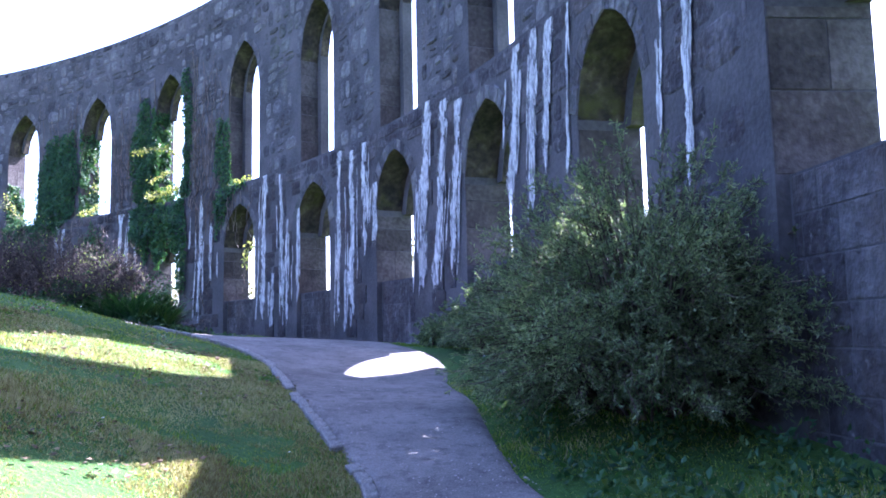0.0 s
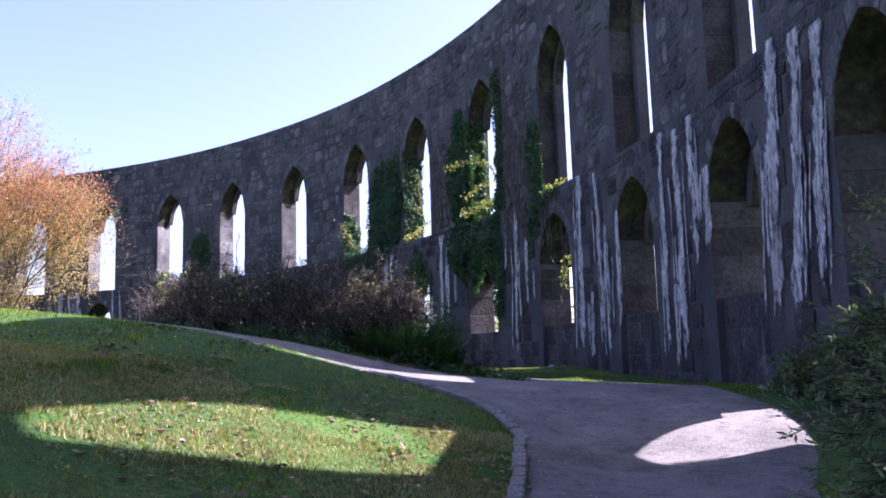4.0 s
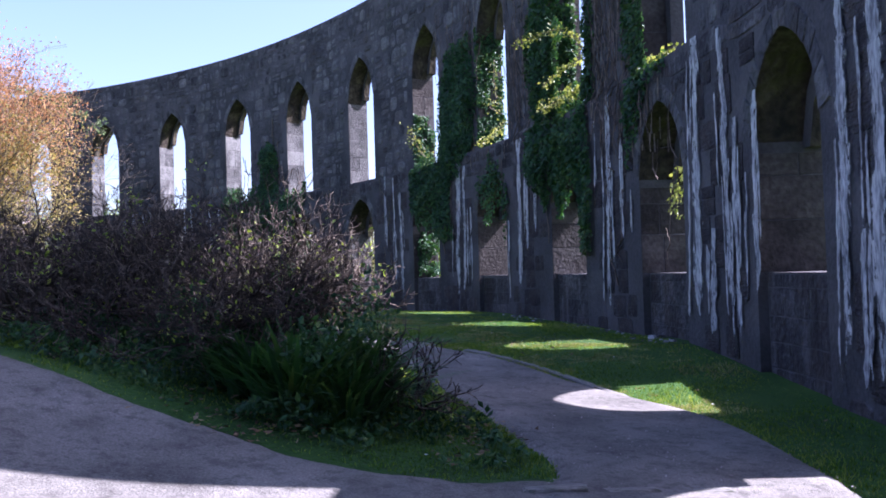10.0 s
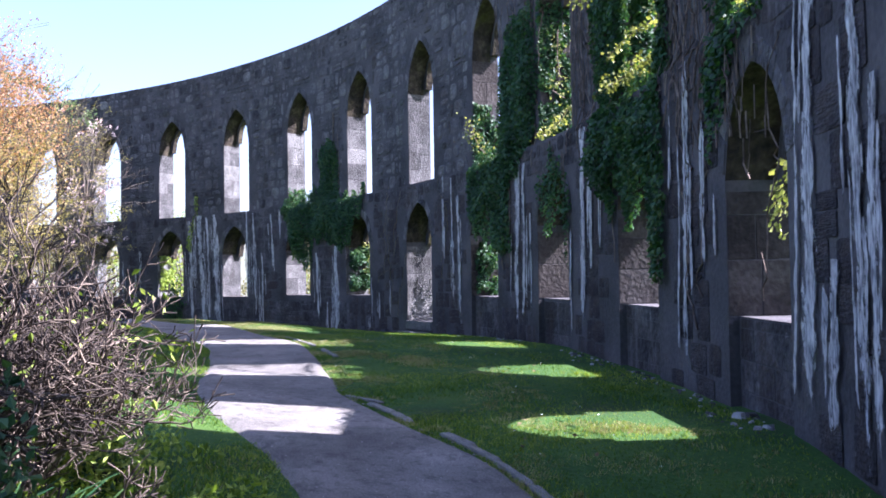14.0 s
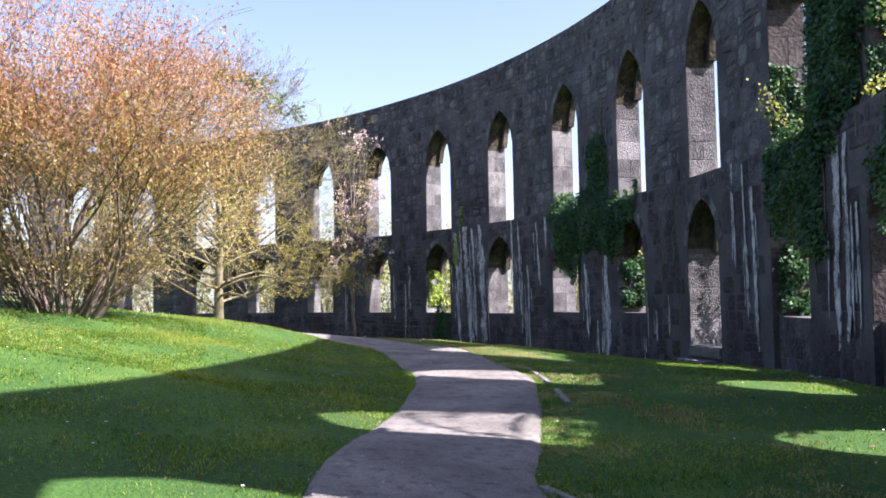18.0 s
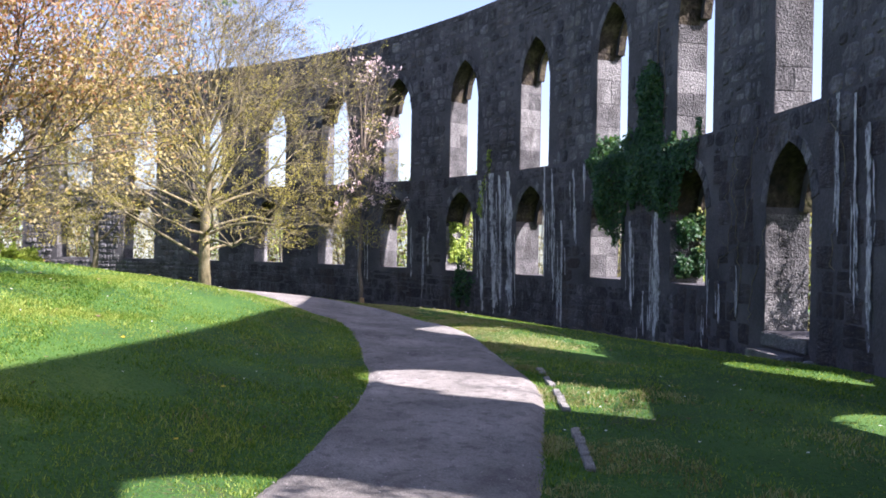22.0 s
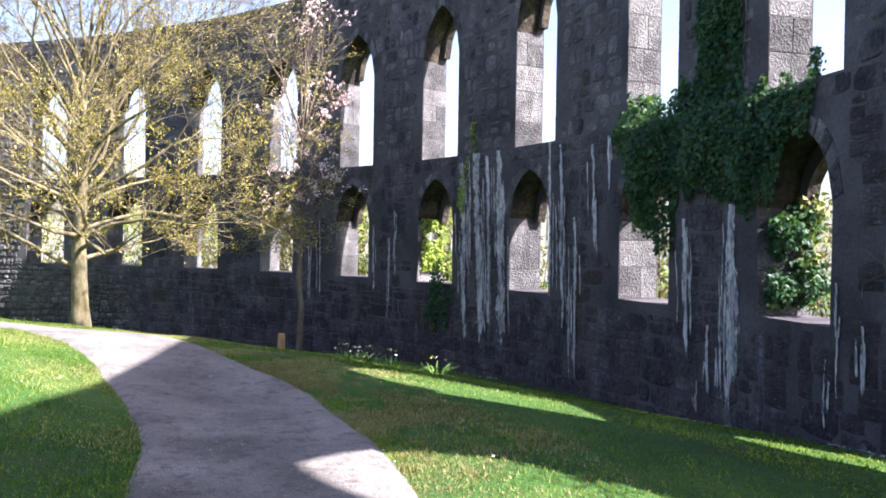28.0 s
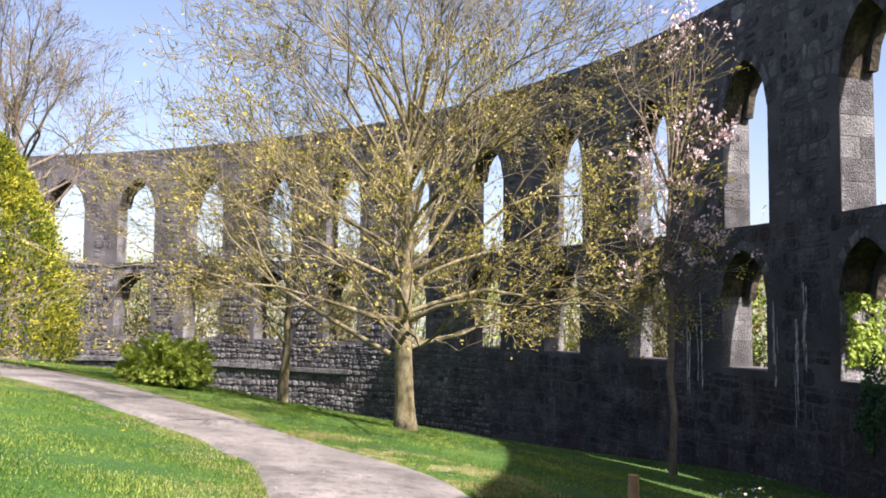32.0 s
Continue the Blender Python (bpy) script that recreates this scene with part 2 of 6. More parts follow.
M_PALEBARK = material("pale_bark", [(0.25, (0.088, 0.074, 0.036)), (0.5, (0.19, 0.162, 0.09)), (0.8, (0.335, 0.3, 0.2))], 6, 0.95, 40, 0.8, 0.02, 0.5, (1, 1, 0.35))
stain(M_PALEBARK, (0.06, 0.07, 0.03), 0.5, 0.64, 3, (1, 1, 0.6), 0.7)
stain(M_PALEBARK, (0.035, 0.03, 0.024), 0.56, 0.68, 7, (1, 1, 0.5), 0.7)
M_TWIG = material("dark_twig", [(0.25, (0.026, 0.02, 0.018)), (0.55, (0.07, 0.054, 0.043)), (0.85, (0.27, 0.215, 0.165))], 3, 0.75, 20, 0, 0, 0.4, island=0.5)
M_COPPER = material("copper_leaf", [(0.2, (0.25, 0.115, 0.055)), (0.5, (0.42, 0.235, 0.12)), (0.8, (0.55, 0.38, 0.23))], 0.5, 0.6, 5, 0, 0, 0.3, island=0.6, thru=(0.45, (1.3, 1.1, 0.8)))
M_OLIVE = material("olive_leaf", [(0.2, (0.17, 0.125, 0.05)), (0.5, (0.35, 0.27, 0.11)), (0.8, (0.5, 0.42, 0.22))], 0.6, 0.6, 5, 0, 0, 0.3, island=0.6, thru=(0.45, (1.3, 1.3, 0.6)))
M_BUD = material("bud_leaf", [(0.2, (0.2, 0.165, 0.038)), (0.5, (0.36, 0.31, 0.075)), (0.8, (0.5, 0.45, 0.14))], 0.6, 0.6, 5, 0, 0, 0.3, island=0.6, thru=(0.45, (1.2, 1.3, 0.6)))
M_BLOSSOM = material("blossom", [(0.2, (0.6, 0.42, 0.42)), (0.6, (0.8, 0.68, 0.66)), (0.85, (0.86, 0.8, 0.78))], 2, 0.6, 8, 0, 0, 0.3, island=0.5, thru=(0.3, (1, 0.9, 0.9)))
M_BROOM = material("broom_leaf", [(0.2, (0.066, 0.105, 0.055)), (0.5, (0.14, 0.195, 0.1)), (0.85, (0.3, 0.36, 0.2))], 1.2, 0.55, 8, 0, 0, 0.3, island=0.6, thru=(0.4, (1.3, 1.4, 0.7)))
M_GOLD = material("golden_conifer", [(0.25, (0.04, 0.08, 0.012)), (0.5, (0.2, 0.24, 0.02)), (0.85, (0.52, 0.48, 0.05))], 0.9, 0.6, 6, 0, 0, 0.3, island=0.6, thru=(0.3, (1.2, 1.2, 0.5)))
M_FRESH = material("fresh_leaf", [(0.2, (0.12, 0.19, 0.03)), (0.5, (0.28, 0.38, 0.065)), (0.8, (0.48, 0.54, 0.13))], 1, 0.5, 6, 0, 0, 0.3, island=0.6, thru=(0.35, (1.2, 1.3, 0.5)))
M_LIMELEAF = material("young_leaf", [(0.2, (0.2, 0.27, 0.05)), (0.5, (0.36, 0.43, 0.09)), (0.8, (0.52, 0.57, 0.17))], 1, 0.55, 6, 0, 0, 0.3, island=0.6, thru=(0.5, (1.2, 1.3, 0.6)))
# the ivy leaf again, yellower and brighter: sunlight put into the colour
M_IVY_SUNLIT = material("ivy_leaf_sunlit", [(0.2, (0.07, 0.1, 0.028)), (0.5, (0.19, 0.225, 0.06)), (0.85, (0.42, 0.44, 0.15))], 1.2, 0.45, 8, 0, 0, 0.3, island=0.7, thru=(0.35, (1.3, 1.3, 0.6)))
M_STRAW = material("dry_grass", [(0.2, (0.16, 0.13, 0.05)), (0.5, (0.31, 0.29, 0.13)), (0.8, (0.46, 0.44, 0.24))], 0.8, 0.8, 6, 0, 0, 0.3, island=0.5, thru=(0.3, (1.2, 1.2, 0.8)))
M_BRUSH = material("outer_scrub", [(0.2, (0.07, 0.07, 0.03)), (0.5, (0.17, 0.16, 0.07)), (0.8, (0.3, 0.27, 0.13))], 0.4, 0.8, 5, 0, 0, 0.3, island=0.6, thru=(0.35, (1.2, 1.2, 0.6)))
M_HILL = material("far_hill", [(0.3, (0.12, 0.15, 0.13)), (0.7, (0.24, 0.25, 0.19))], 0.01, 0.95, 0.05, 0)


# ---- mesh helpers ----
def mesh_from(name, verts, quads=(), tris=(), smooth=False):
    """A mesh from arrays of places, four-cornered and three-cornered faces."""
    me = bpy.data.meshes.new(name)
    v = np.asarray(verts, dtype=np.float32).reshape(-1, 3)
    q = np.asarray(quads, dtype=np.int32).reshape(-1, 4)
    t = np.asarray(tris, dtype=np.int32).reshape(-1, 3)
    me.vertices.add(len(v))
    me.vertices.foreach_set("co", v.ravel())
    loops = np.concatenate([q.ravel(), t.ravel()])
    me.loops.add(len(loops))
    me.loops.foreach_set("vertex_index", loops)
    me.polygons.add(len(q) + len(t))
    start = np.concatenate([np.arange(len(q)) * 4, len(q) * 4 + np.arange(len(t)) * 3])
    me.polygons.foreach_set("loop_start", start.astype(np.int32))
    me.polygons.foreach_set("use_smooth", np.full(len(q) + len(t), smooth))
    me.update(calc_edges=True)
    return me


def part(name, me, mat, parent=None, label=""):
    """Links a mesh (or bmesh) as one object under a thing or part."""
    if isinstance(me, bmesh.types.BMesh):
        bm, me = me, bpy.data.meshes.new(name)
        bm.to_mesh(me)
        bm.free()
    if not me.materials:
        me.materials.append(mat)
    ob = new(name, me)
    if parent:
        ob.parent = parent
    return tagged(ob, label)


def thing(name, label, category, at=(0, 0, 0), group="", kind=""):
    ob = new(name)
    ob.empty_display_size = 0.2
    ob.location = at
    return tagged(ob, label, category, group, kind)


def lerp(x, xs, ys):
    return float(np.interp(x, xs, ys))


# ---- plan: the ring wall and the ground ----
CX, CY, EA, EB, PHI = -26.688, 5.957, 26.747, 30.757, 1.0081


def rim(th, off=0.0):
    u, v = (EA + off) * np.cos(th), (EB + off) * np.sin(th)
    return CX + u * math.cos(PHI) - v * math.sin(PHI), CY + u * math.sin(PHI) + v * math.cos(PHI)


def rim_speed(th):
    a, b = rim(th - 0.001), rim(th + 0.001)
    return math.hypot(a[0] - b[0], a[1] - b[1]) / 0.002


PATH_Z = [(2.5, -9, -0.6), (1.2, -4, -0.4), (0, 0, -0.1), (0.25, 3.3, 0.15), (-0.3, 7.3, 0.76), (-0.8, 9.5, 1.03), (-1.3, 10.58, 1.07), (-1.35, 11.8, 1.34), (-1.9, 13.8, 1.55),
          (-2.7, 16.2, 1.58), (-4.95, 17.7, 1.6), (-6.5, 19.0, 1.72), (-9.3, 20.7, 1.88), (-12.9, 23.5, 1.99), (-14.6, 23.7, 2.03), (-17.0, 24.4, 2.02), (-17.9, 23.6, 2.02)]
HILL_Z = [(-4.55, 11.5, 1.98), (-5.2, 11.65, 2.15), (-5.95, 11.75, 2.33), (-6.9, 11.8, 2.46), (-7.9, 11.8, 2.57), (-8.9, 11.8, 2.75), (-5.7, 12.58, 1.98), (-4.89, 13.42, 1.83), (-4.05, 12.2, 1.75), (-3.4, 12.9, 1.68), (-3.9, 9.0, 1.74), (-3.4, 9.6, 1.6), (-2.77, 8.4, 1.29), (-2.35, 8.8, 1.18), (-13.5, 21.9, 1.92), (-19.6, 26.65, 2.18), (-20.1, 26.25, 2.22),
          (-18.4, 26.2, 2.1), (-20.47, 25.31, 2.07), (-18.28, 27.44, 2.0), (-24.03, 24.36, 2.22), (-28.96, 25.78, 2.12), (-24.86, 23.59, 2.42), (-23.55, 23.06, 2.58), (-22.88, 24.85, 2.1), (-21.4, 28.7, 1.97), (-23.95, 26.8, 2.2), (-4.15, 14.4, 1.73), (-2.91, 15.47, 1.54), (-2.11, 16.3, 1.49), (-2.26, 14.1, 1.63), (-1.48, 14.87, 1.53), (-15.6, 21.5, 2.12), (-13.6, 19.6, 2.15), (-18.9, 20.4, 2.67), (-22.1, 22.8, 2.62), (-22.4, 21.6, 2.83), (-26.1, 23.1, 2.5), (-28.6, 22.85, 2.34), (-30.9, 20.9, 2.45), (-30.8, 23.5, 2.12), (-33.6, 21.2, 2.21), (-29.1, 25.8, 2.0), (-35.9, 24.4, 1.6), (-40.2, 21.1, 1.62),
          (-2.0, 9.2, 1.22), (-3.3, 6.8, 1.42), (-4.1, 7.5, 1.65), (-2.4, 5.3, 0.86), (-1.6, 6.1, 0.71), (-6.1, 14.2, 2.2), (-1.36, 14.5, 1.56), (-3.5, 18.8, 1.55), (-6.45, 20.8, 1.82), (-7.05, 22.0, 1.8), (-6.65, 22.45, 1.76), (-10.05, 24.85, 1.86), (-9.36, 23.87, 1.91)]
MOUND_Z = [(-6.5, 9.5, 2.3), (-19.6, 18.3, 3.15), (-10, 12, 2.8), (-15, 14, 3.3), (-24, 15, 3.6), (-34, 14, 3.0), (-44, 10, 2.4), (-14, 2, 3.4), (-5, 2, 1.7), (-26, 0, 3.6), (-8, -12, 2.0), (-30, -14, 3.0),
           (-36, 21.3, 1.97), (-45, 16, 1.9)]
FOOT_Z = [(-1.5, 0.2), (-1.1, 0.7), (-0.8, 1.2), (-0.55, 1.55), (-0.3, 1.85), (-0.05, 1.9), (0.15, 1.75), (0.35, 1.2), (0.5, 0.65), (0.7, 0.35), (0.95, 0.1), (1.25, -0.6),
          (1.5, -0.9), (1.75, -0.5), (1.95, 0.6), (2.15, 1.5), (2.5, 1.7), (3.0, 2.0), (3.6, 2.4), (4.2, 2.2)]
GP = np.array([*PATH_Z, *HILL_Z, *MOUND_Z, *[(*rim(t), z) for t, z in FOOT_Z]], float)


def ground_kernel(dx, dy):
    return np.sqrt(dx * dx + dy * dy + 1.5)


GN = len(GP)
_a = np.zeros((GN + 3, GN + 3))
_a[:GN, :GN] = ground_kernel(GP[:, None, 0] - GP[None, :, 0], GP[:, None, 1] - GP[None, :, 1]) - 0.15 * np.eye(GN)
_a[:GN, GN:] = np.c_[np.ones(GN), GP[:, :2]]
_a[GN:, :GN] = _a[:GN, GN:].T
GW = np.linalg.solve(_a, np.r_[GP[:, 2], 0, 0, 0])


def ring_radius(x, y):
    dx, dy = x - CX, y - CY
    u, v = dx * math.cos(PHI) + dy * math.sin(PHI), -dx * math.sin(PHI) + dy * math.cos(PHI)
    return np.sqrt((u / EA) ** 2 + (v / EB) ** 2)


def gz(x, y):
    """The ground's height, for numbers or arrays: the court inside, a falling hillside outside."""
    x, y = np.asarray(x, float), np.asarray(y, float)
    r = np.maximum(ring_radius(x, y), 1e-6)
    k = np.where(r > 1.03, 1.03 / r, 1.0)
    xi, yi = CX + (x - CX) * k, CY + (y - CY) * k
    z = ground_kernel(xi[..., None] - GP[:, 0], yi[..., None] - GP[:, 1]) @ GW[:GN] + GW[GN] + GW[GN + 1] * xi + GW[GN + 2] * yi
    out = np.maximum((r - 1.05) * 28.0, 0)
    return z - 1.0 * np.clip(out / 4, 0, 1) - 40 * (1 - np.exp(-np.maximum(out - 4, 0) / 110))


def axis(lo, hi, step):
    mid = np.arange(lo, hi + 0.01, step)
    tail = np.cumsum(step * 1.35 ** np.arange(1, 29))
    return np.concatenate([lo - tail[::-1], mid, hi + tail])


gx, gy = axis(-62, 10, 0.2), axis(-30, 42, 0.2)
GX, GY = np.meshgrid(gx, gy, indexing="ij")
gv = np.stack([GX, GY, gz(GX, GY)], -1).reshape(-1, 3)
ni, nj = len(gx), len(gy)
ii, jj = np.meshgrid(np.arange(ni - 1), np.arange(nj - 1), indexing="ij")
g0 = (ii * nj + jj).ravel()
ground = part("ground", mesh_from("ground", gv, np.stack([g0, g0 + nj, g0 + nj + 1, g0 + 1], -1), smooth=True), M_SOIL)
tagged(ground, "grassy turf of the sloping court and the hillside beyond", "ground", kind="structure")


# ---- ring wall ----
SEEN = [2.093, 1.978, 1.86, 1.736, 1.61, 1.483, 1.347, 1.209, 1.07, 0.932, 0.788, 0.641, 0.494, 0.356, 0.218, 0.08, -0.051, -0.185, -0.32, -0.448, -0.579, -0.709]
BAYS = sorted(SEEN + [-0.709 - 0.132 * k - 0.009 * (k > 1) for k in range(1, 13)] + [2.093 + 0.126 * k for k in range(1, 12)])
OPEN_W = 1.68
CENTRES = [(t + 0.5 * OPEN_W / rim_speed(t)) for t in BAYS]
DOOR_AT = CENTRES[BAYS.index(0.218)]
LEDGE_Z = 6.0
SKIN, SETBACK = -0.04, 0.08
RABBET = -0.22  # bays before this one have a narrower outer frame all the way down


def wall_top(th):
    return lerp(th, [-0.2, 0.1, 0.3, 0.65, 0.9, 1.1, 1.34, 1.87, 2.2], [11.85, 11.88, 11.95, 11.99, 11.95, 11.82, 11.66, 11.04, 10.5])


def low_sill(th):
    return 2.0 if abs(th - DOOR_AT) < 0.03 else lerp(th, [0.0, 0.5, 0.7], [2.8, 2.67, 2.55])


def ledge(th):
    return lerp(th, [1.2, 2.1], [LEDGE_Z, 5.8])


def up_apex(th):
    return lerp(th, [-0.2, 0.8, 1.2, 2.0], [10.08, 10.25, 10.0, 9.55])


def arch_z(x, w, spring, rise):
    """Height of a pointed arch of half width w at x from its middle."""
    r = (w * w + rise * rise) / (2 * w)
    return spring + math.sqrt(max(r * r - (abs(x) + r - w) ** 2, 0.0))


def wall_depth(th):
    return lerp(th, [-0.92, -0.66, -0.42, -0.3, 0.2, 0.8], [0.86, 0.77, 0.78, 0.74, 0.82, 0.95])


def add_layer(vs, fs, ms, in_off, out_off, half_w, low, high, top_of, lip=0.0):
    """One shell of the wall between two offsets, with its arched openings cut through. low and high give
    (sill, spring, rise) of the two storeys, or None."""
    def head(x, spring, rise):
        if abs(x) > half_w - lip:
            return spring
        return arch_z(x, half_w - lip, spring, rise)

    cols = []
    for i, (c, t) in enumerate(zip(CENTRES, BAYS)):
        sp = rim_speed(c)
        dt = half_w / sp
        prev = CENTRES[i - 1] + 0.5 * OPEN_W / rim_speed(CENTRES[i - 1]) if i else c - 0.13
        pa, pb = (CENTRES[i - 1] + half_w / rim_speed(CENTRES[i - 1]) if i else c - 0.09), c - dt
        for k in range(5):
            cols.append((pa + (pb - pa) * k / 4, None))
        grid = [-half_w + 2 * half_w * k / 12 for k in range(13)]
        if lip:
            inner = half_w - lip
            grid = [-half_w, -inner - 0.005] + [-inner + 2 * inner * k / 12 for k in range(13)] + [inner + 0.005, half_w]
        for x in grid:
            cols.append((c + x / sp, (c, x)))
    solid = []
    for th, op in cols:
        top = top_of(th)
        base = -4.0
        if op is None:
            solid.append([(base, top)])
        else:
            c, x = op
            cuts = []
            if low:
                s, spr, rise = low(c)
                cuts.append((s, head(x, spr, rise)))
            if high:
                s, spr, rise = high(c)
                cuts.append((s, s if lip and c < RABBET and abs(x) > half_w - lip else head(x, spr, rise)))
            z, out = base, []
            for a, b in cuts:
                out.append((z, a))
                z = b
            out.append((z, top))
            solid.append(out)

    def quad(a, b, c, d, kind=0):
        k = len(vs)
        vs.extend((a, b, c, d))
        fs.append((k, k + 1, k + 2, k + 3))
        ms.append(kind)

    for k in range(len(cols) - 1):
        (t0, o0), (t1, o1) = cols[k], cols[k + 1]
        if o0 is None and o1 is not None or o0 is not None and o1 is None:
            if abs(t1 - t0) < 1e-6:
                cut = solid[k + 1] if o1 is not None else solid[k]
                t = t0
                (xi, yi), (xo, yo) = rim(t, in_off(t)), rim(t, out_off(t))
                for (a, b), (c2, d2) in zip(cut[:-1], cut[1:]):
                    quad((xi, yi, b), (xo, yo, b), (xo, yo, c2), (xi, yi, c2))
                continue
        s0, s1 = solid[k], solid[k + 1]
        if len(s0) != len(s1):
            s0 = s1 = [(-4.0, top_of(t0))]
        (ax, ay), (bx, by) = rim(t0, in_off(t0)), rim(t1, in_off(t1))
        (cx, cy), (dx, dy) = rim(t0, out_off(t0)), rim(t1, out_off(t1))
        for n, ((z0, z1), (w0, w1)) in enumerate(zip(s0, s1)):
            quad((ax, ay, z0), (bx, by, w0), (bx, by, w1), (ax, ay, z1))
            quad((dx, dy, w0), (cx, cy, z0), (cx, cy, z1), (dx, dy, w1))
            quad((ax, ay, z1), (bx, by, w1), (dx, dy, w1), (cx, cy, z1))
            if n:
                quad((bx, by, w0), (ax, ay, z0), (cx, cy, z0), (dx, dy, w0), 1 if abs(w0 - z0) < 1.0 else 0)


def low_inner(c):
    return (low_sill(c), 4.3, 1.12)


def low_skin(c):
    return (-3.0 if c < 0.16 else low_sill(c), 4.3, 1.12)


def high_inner(c):
    a = up_apex(c)
    return (ledge(c), a - 1.4, 1.4)


def low_frame(c):
    return (low_sill(c), 4.22, 0.93)


def high_frame(c):
    a = up_apex(c)
    return (ledge(c), a - 1.25, 1.12)


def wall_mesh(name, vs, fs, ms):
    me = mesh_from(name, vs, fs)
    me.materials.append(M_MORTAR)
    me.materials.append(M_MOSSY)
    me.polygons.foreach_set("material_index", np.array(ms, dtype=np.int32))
    return me


vs, fs, ms = [], [], []
add_layer(vs, fs, ms, lambda t: SKIN, lambda t: SETBACK, OPEN_W / 2, low_skin, None, lambda t: ledge(t) - 0.004)
wall_lower = part("wall_lower_skin", wall_mesh("wall_lower_skin", vs, fs, ms), M_MORTAR)
tagged(wall_lower, "dark rubble stone lower storey of the ring wall with pointed arches", "wall", kind="structure")
vs, fs, ms = [], [], []
add_layer(vs, fs, ms, lambda t: SETBACK, lambda t: wall_depth(t) - 0.22, OPEN_W / 2, low_inner, high_inner, wall_top)
add_layer(vs, fs, ms, lambda t: wall_depth(t) - 0.22, wall_depth, OPEN_W / 2 - 0.004, low_frame, high_frame, lambda t: wall_top(t) - 0.003, 0.16)
wall_ring = part("wall_ring", wall_mesh("wall_ring", vs, fs, ms), M_MORTAR)
tagged(wall_ring, "tall curved ring wall of dark rubble stone with two storeys of lancet arches", "wall", kind="structure")

# ---- paths ----
MAIN_A = [(-0.4, -9, 1.9, -9), (-0.35, 0, 1.1, 0), (-0.45, 4, 0.9, 4), (-0.5, 5.7, 0.7, 5.6), (-0.8, 6.6, 0.5, 6.6), (-1.5, 8.5, 0.3, 8.6), (-1.85, 9.6, 0.08, 10), (-2.45, 11.0, 0.0, 12.1),
          (-3.2, 13.2, -0.7, 13.8), (-3.45, 15.1, -1.4, 15.3), (-4.15, 15.9, -2.25, 16.7), (-5.1, 16.75, -3.45, 18.2), (-6.4, 17.8, -5.0, 19.0)]
MAIN_B = [(-7.6, 18.4, -6.6, 19.85), (-9.8, 19.15, -8.3, 20.45), (-11.3, 19.95, -10, 21.2), (-13, 21.1, -11.5, 22.25), (-14.5, 22.1, -14, 23.85), (-16, 22.9, -16, 24.9), (-17.8, 23.52, -18, 25.5),
          (-19.8, 24.05, -20.5, 26), (-21.5, 24.3, -22.8, 26.15), (-23.7, 24.2, -24.9, 25.9), (-26.0, 23.85, -28.0, 25.3), (-28.5, 22.9, -30.7, 23.5), (-30.9, 20.9, -33.6, 21.2), (-34.2, 17.6, -37.2, 17.9),
          (-37, 13, -40, 13.5), (-39, 6, -42, 6)]
BRANCH = [(-1.2, 10.2, -1.6, 14.4), (-2.3, 10.8, -3.0, 15.0), (-2.65, 11.15, -3.5, 15.2), (-3.1, 11.45, -3.85, 14.7), (-3.7, 11.65, -4.5, 14.42), (-4.3, 11.78, -5.3, 14.21), (-4.9, 11.85, -6.2, 14.02), (-5.6, 11.93, -7.2, 13.95),
          (-6.4, 12.05, -8.2, 14.0), (-7.8, 12.3, -9.4, 14.1), (-10, 12.5, -11, 14.2), (-14, 12.2, -14.5, 13.8), (-19, 11.4, -19.5, 13.0), (-25, 9.2, -25.8, 10.7), (-31, 5.2, -32.1, 6.5)]


def smooth_rows(rows, per=8):
    """Catmull-Rom through rows of numbers."""
    p = np.array(rows, float)
    p = np.vstack([2 * p[0] - p[1], p, 2 * p[-1] - p[-2]])
    out = []
    for i in range(1, len(p) - 2):
        for k in range(per):
            t = k / per
            a, b, c, d = p[i - 1], p[i], p[i + 1], p[i + 2]
            out.append(0.5 * (2 * b + (c - a) * t + (2 * a - 5 * b + 4 * c - d) * t * t + (3 * b - a - 3 * c + d) * t ** 3))
    out.append(p[-2])
    return np.array(out)


def path_ribbon(name, rows, lift, label):
    e = smooth_rows(rows)
    n = 14
    wob = [0.035 * noise.noise((k * 0.16, 3.1, lift * 50)) + 0.012 * noise.noise((k * 0.9, 1.1, lift * 50)) for k in range(len(e))]
    wob2 = [0.035 * noise.noise((k * 0.16, 9.7, lift * 50)) + 0.012 * noise.noise((k * 0.9, 5.7, lift * 50)) for k in range(len(e))]
    v = []
    for k, (lx, ly, rx, ry) in enumerate(e):
        for j in range(n + 1):
            f = wob[k] + (1 - wob[k] + wob2[k]) * j / n
            x, y = lx + (rx - lx) * f, ly + (ry - ly) * f
            crown = 0.02 * (1 - (2 * j / n - 1) ** 2)
            v.append((x, y, lift + crown - (0.05 if j in (0, n) else 0.0)))
    v = np.array(v)
    v[:, 2] += gz(v[:, 0], v[:, 1])
    k0 = (np.arange(len(e) - 1)[:, None] * (n + 1) + np.arange(n)[None, :]).ravel()
    ob = part(name, mesh_from(name, v, np.stack([k0, k0 + 1, k0 + n + 2, k0 + n + 1], -1), smooth=True), M_PATH)
    return tagged(ob, label, "path", kind="structure")


path_ribbon("path_main", MAIN_A + MAIN_B, 0.035, "grey-brown trodden gravel footpath curving along the wall")
path_ribbon("path_branch", BRANCH, 0.022, "grey-brown gravel footpath branching up the mound")


# ---- masonry ----
rng = np.random.default_rng(7)


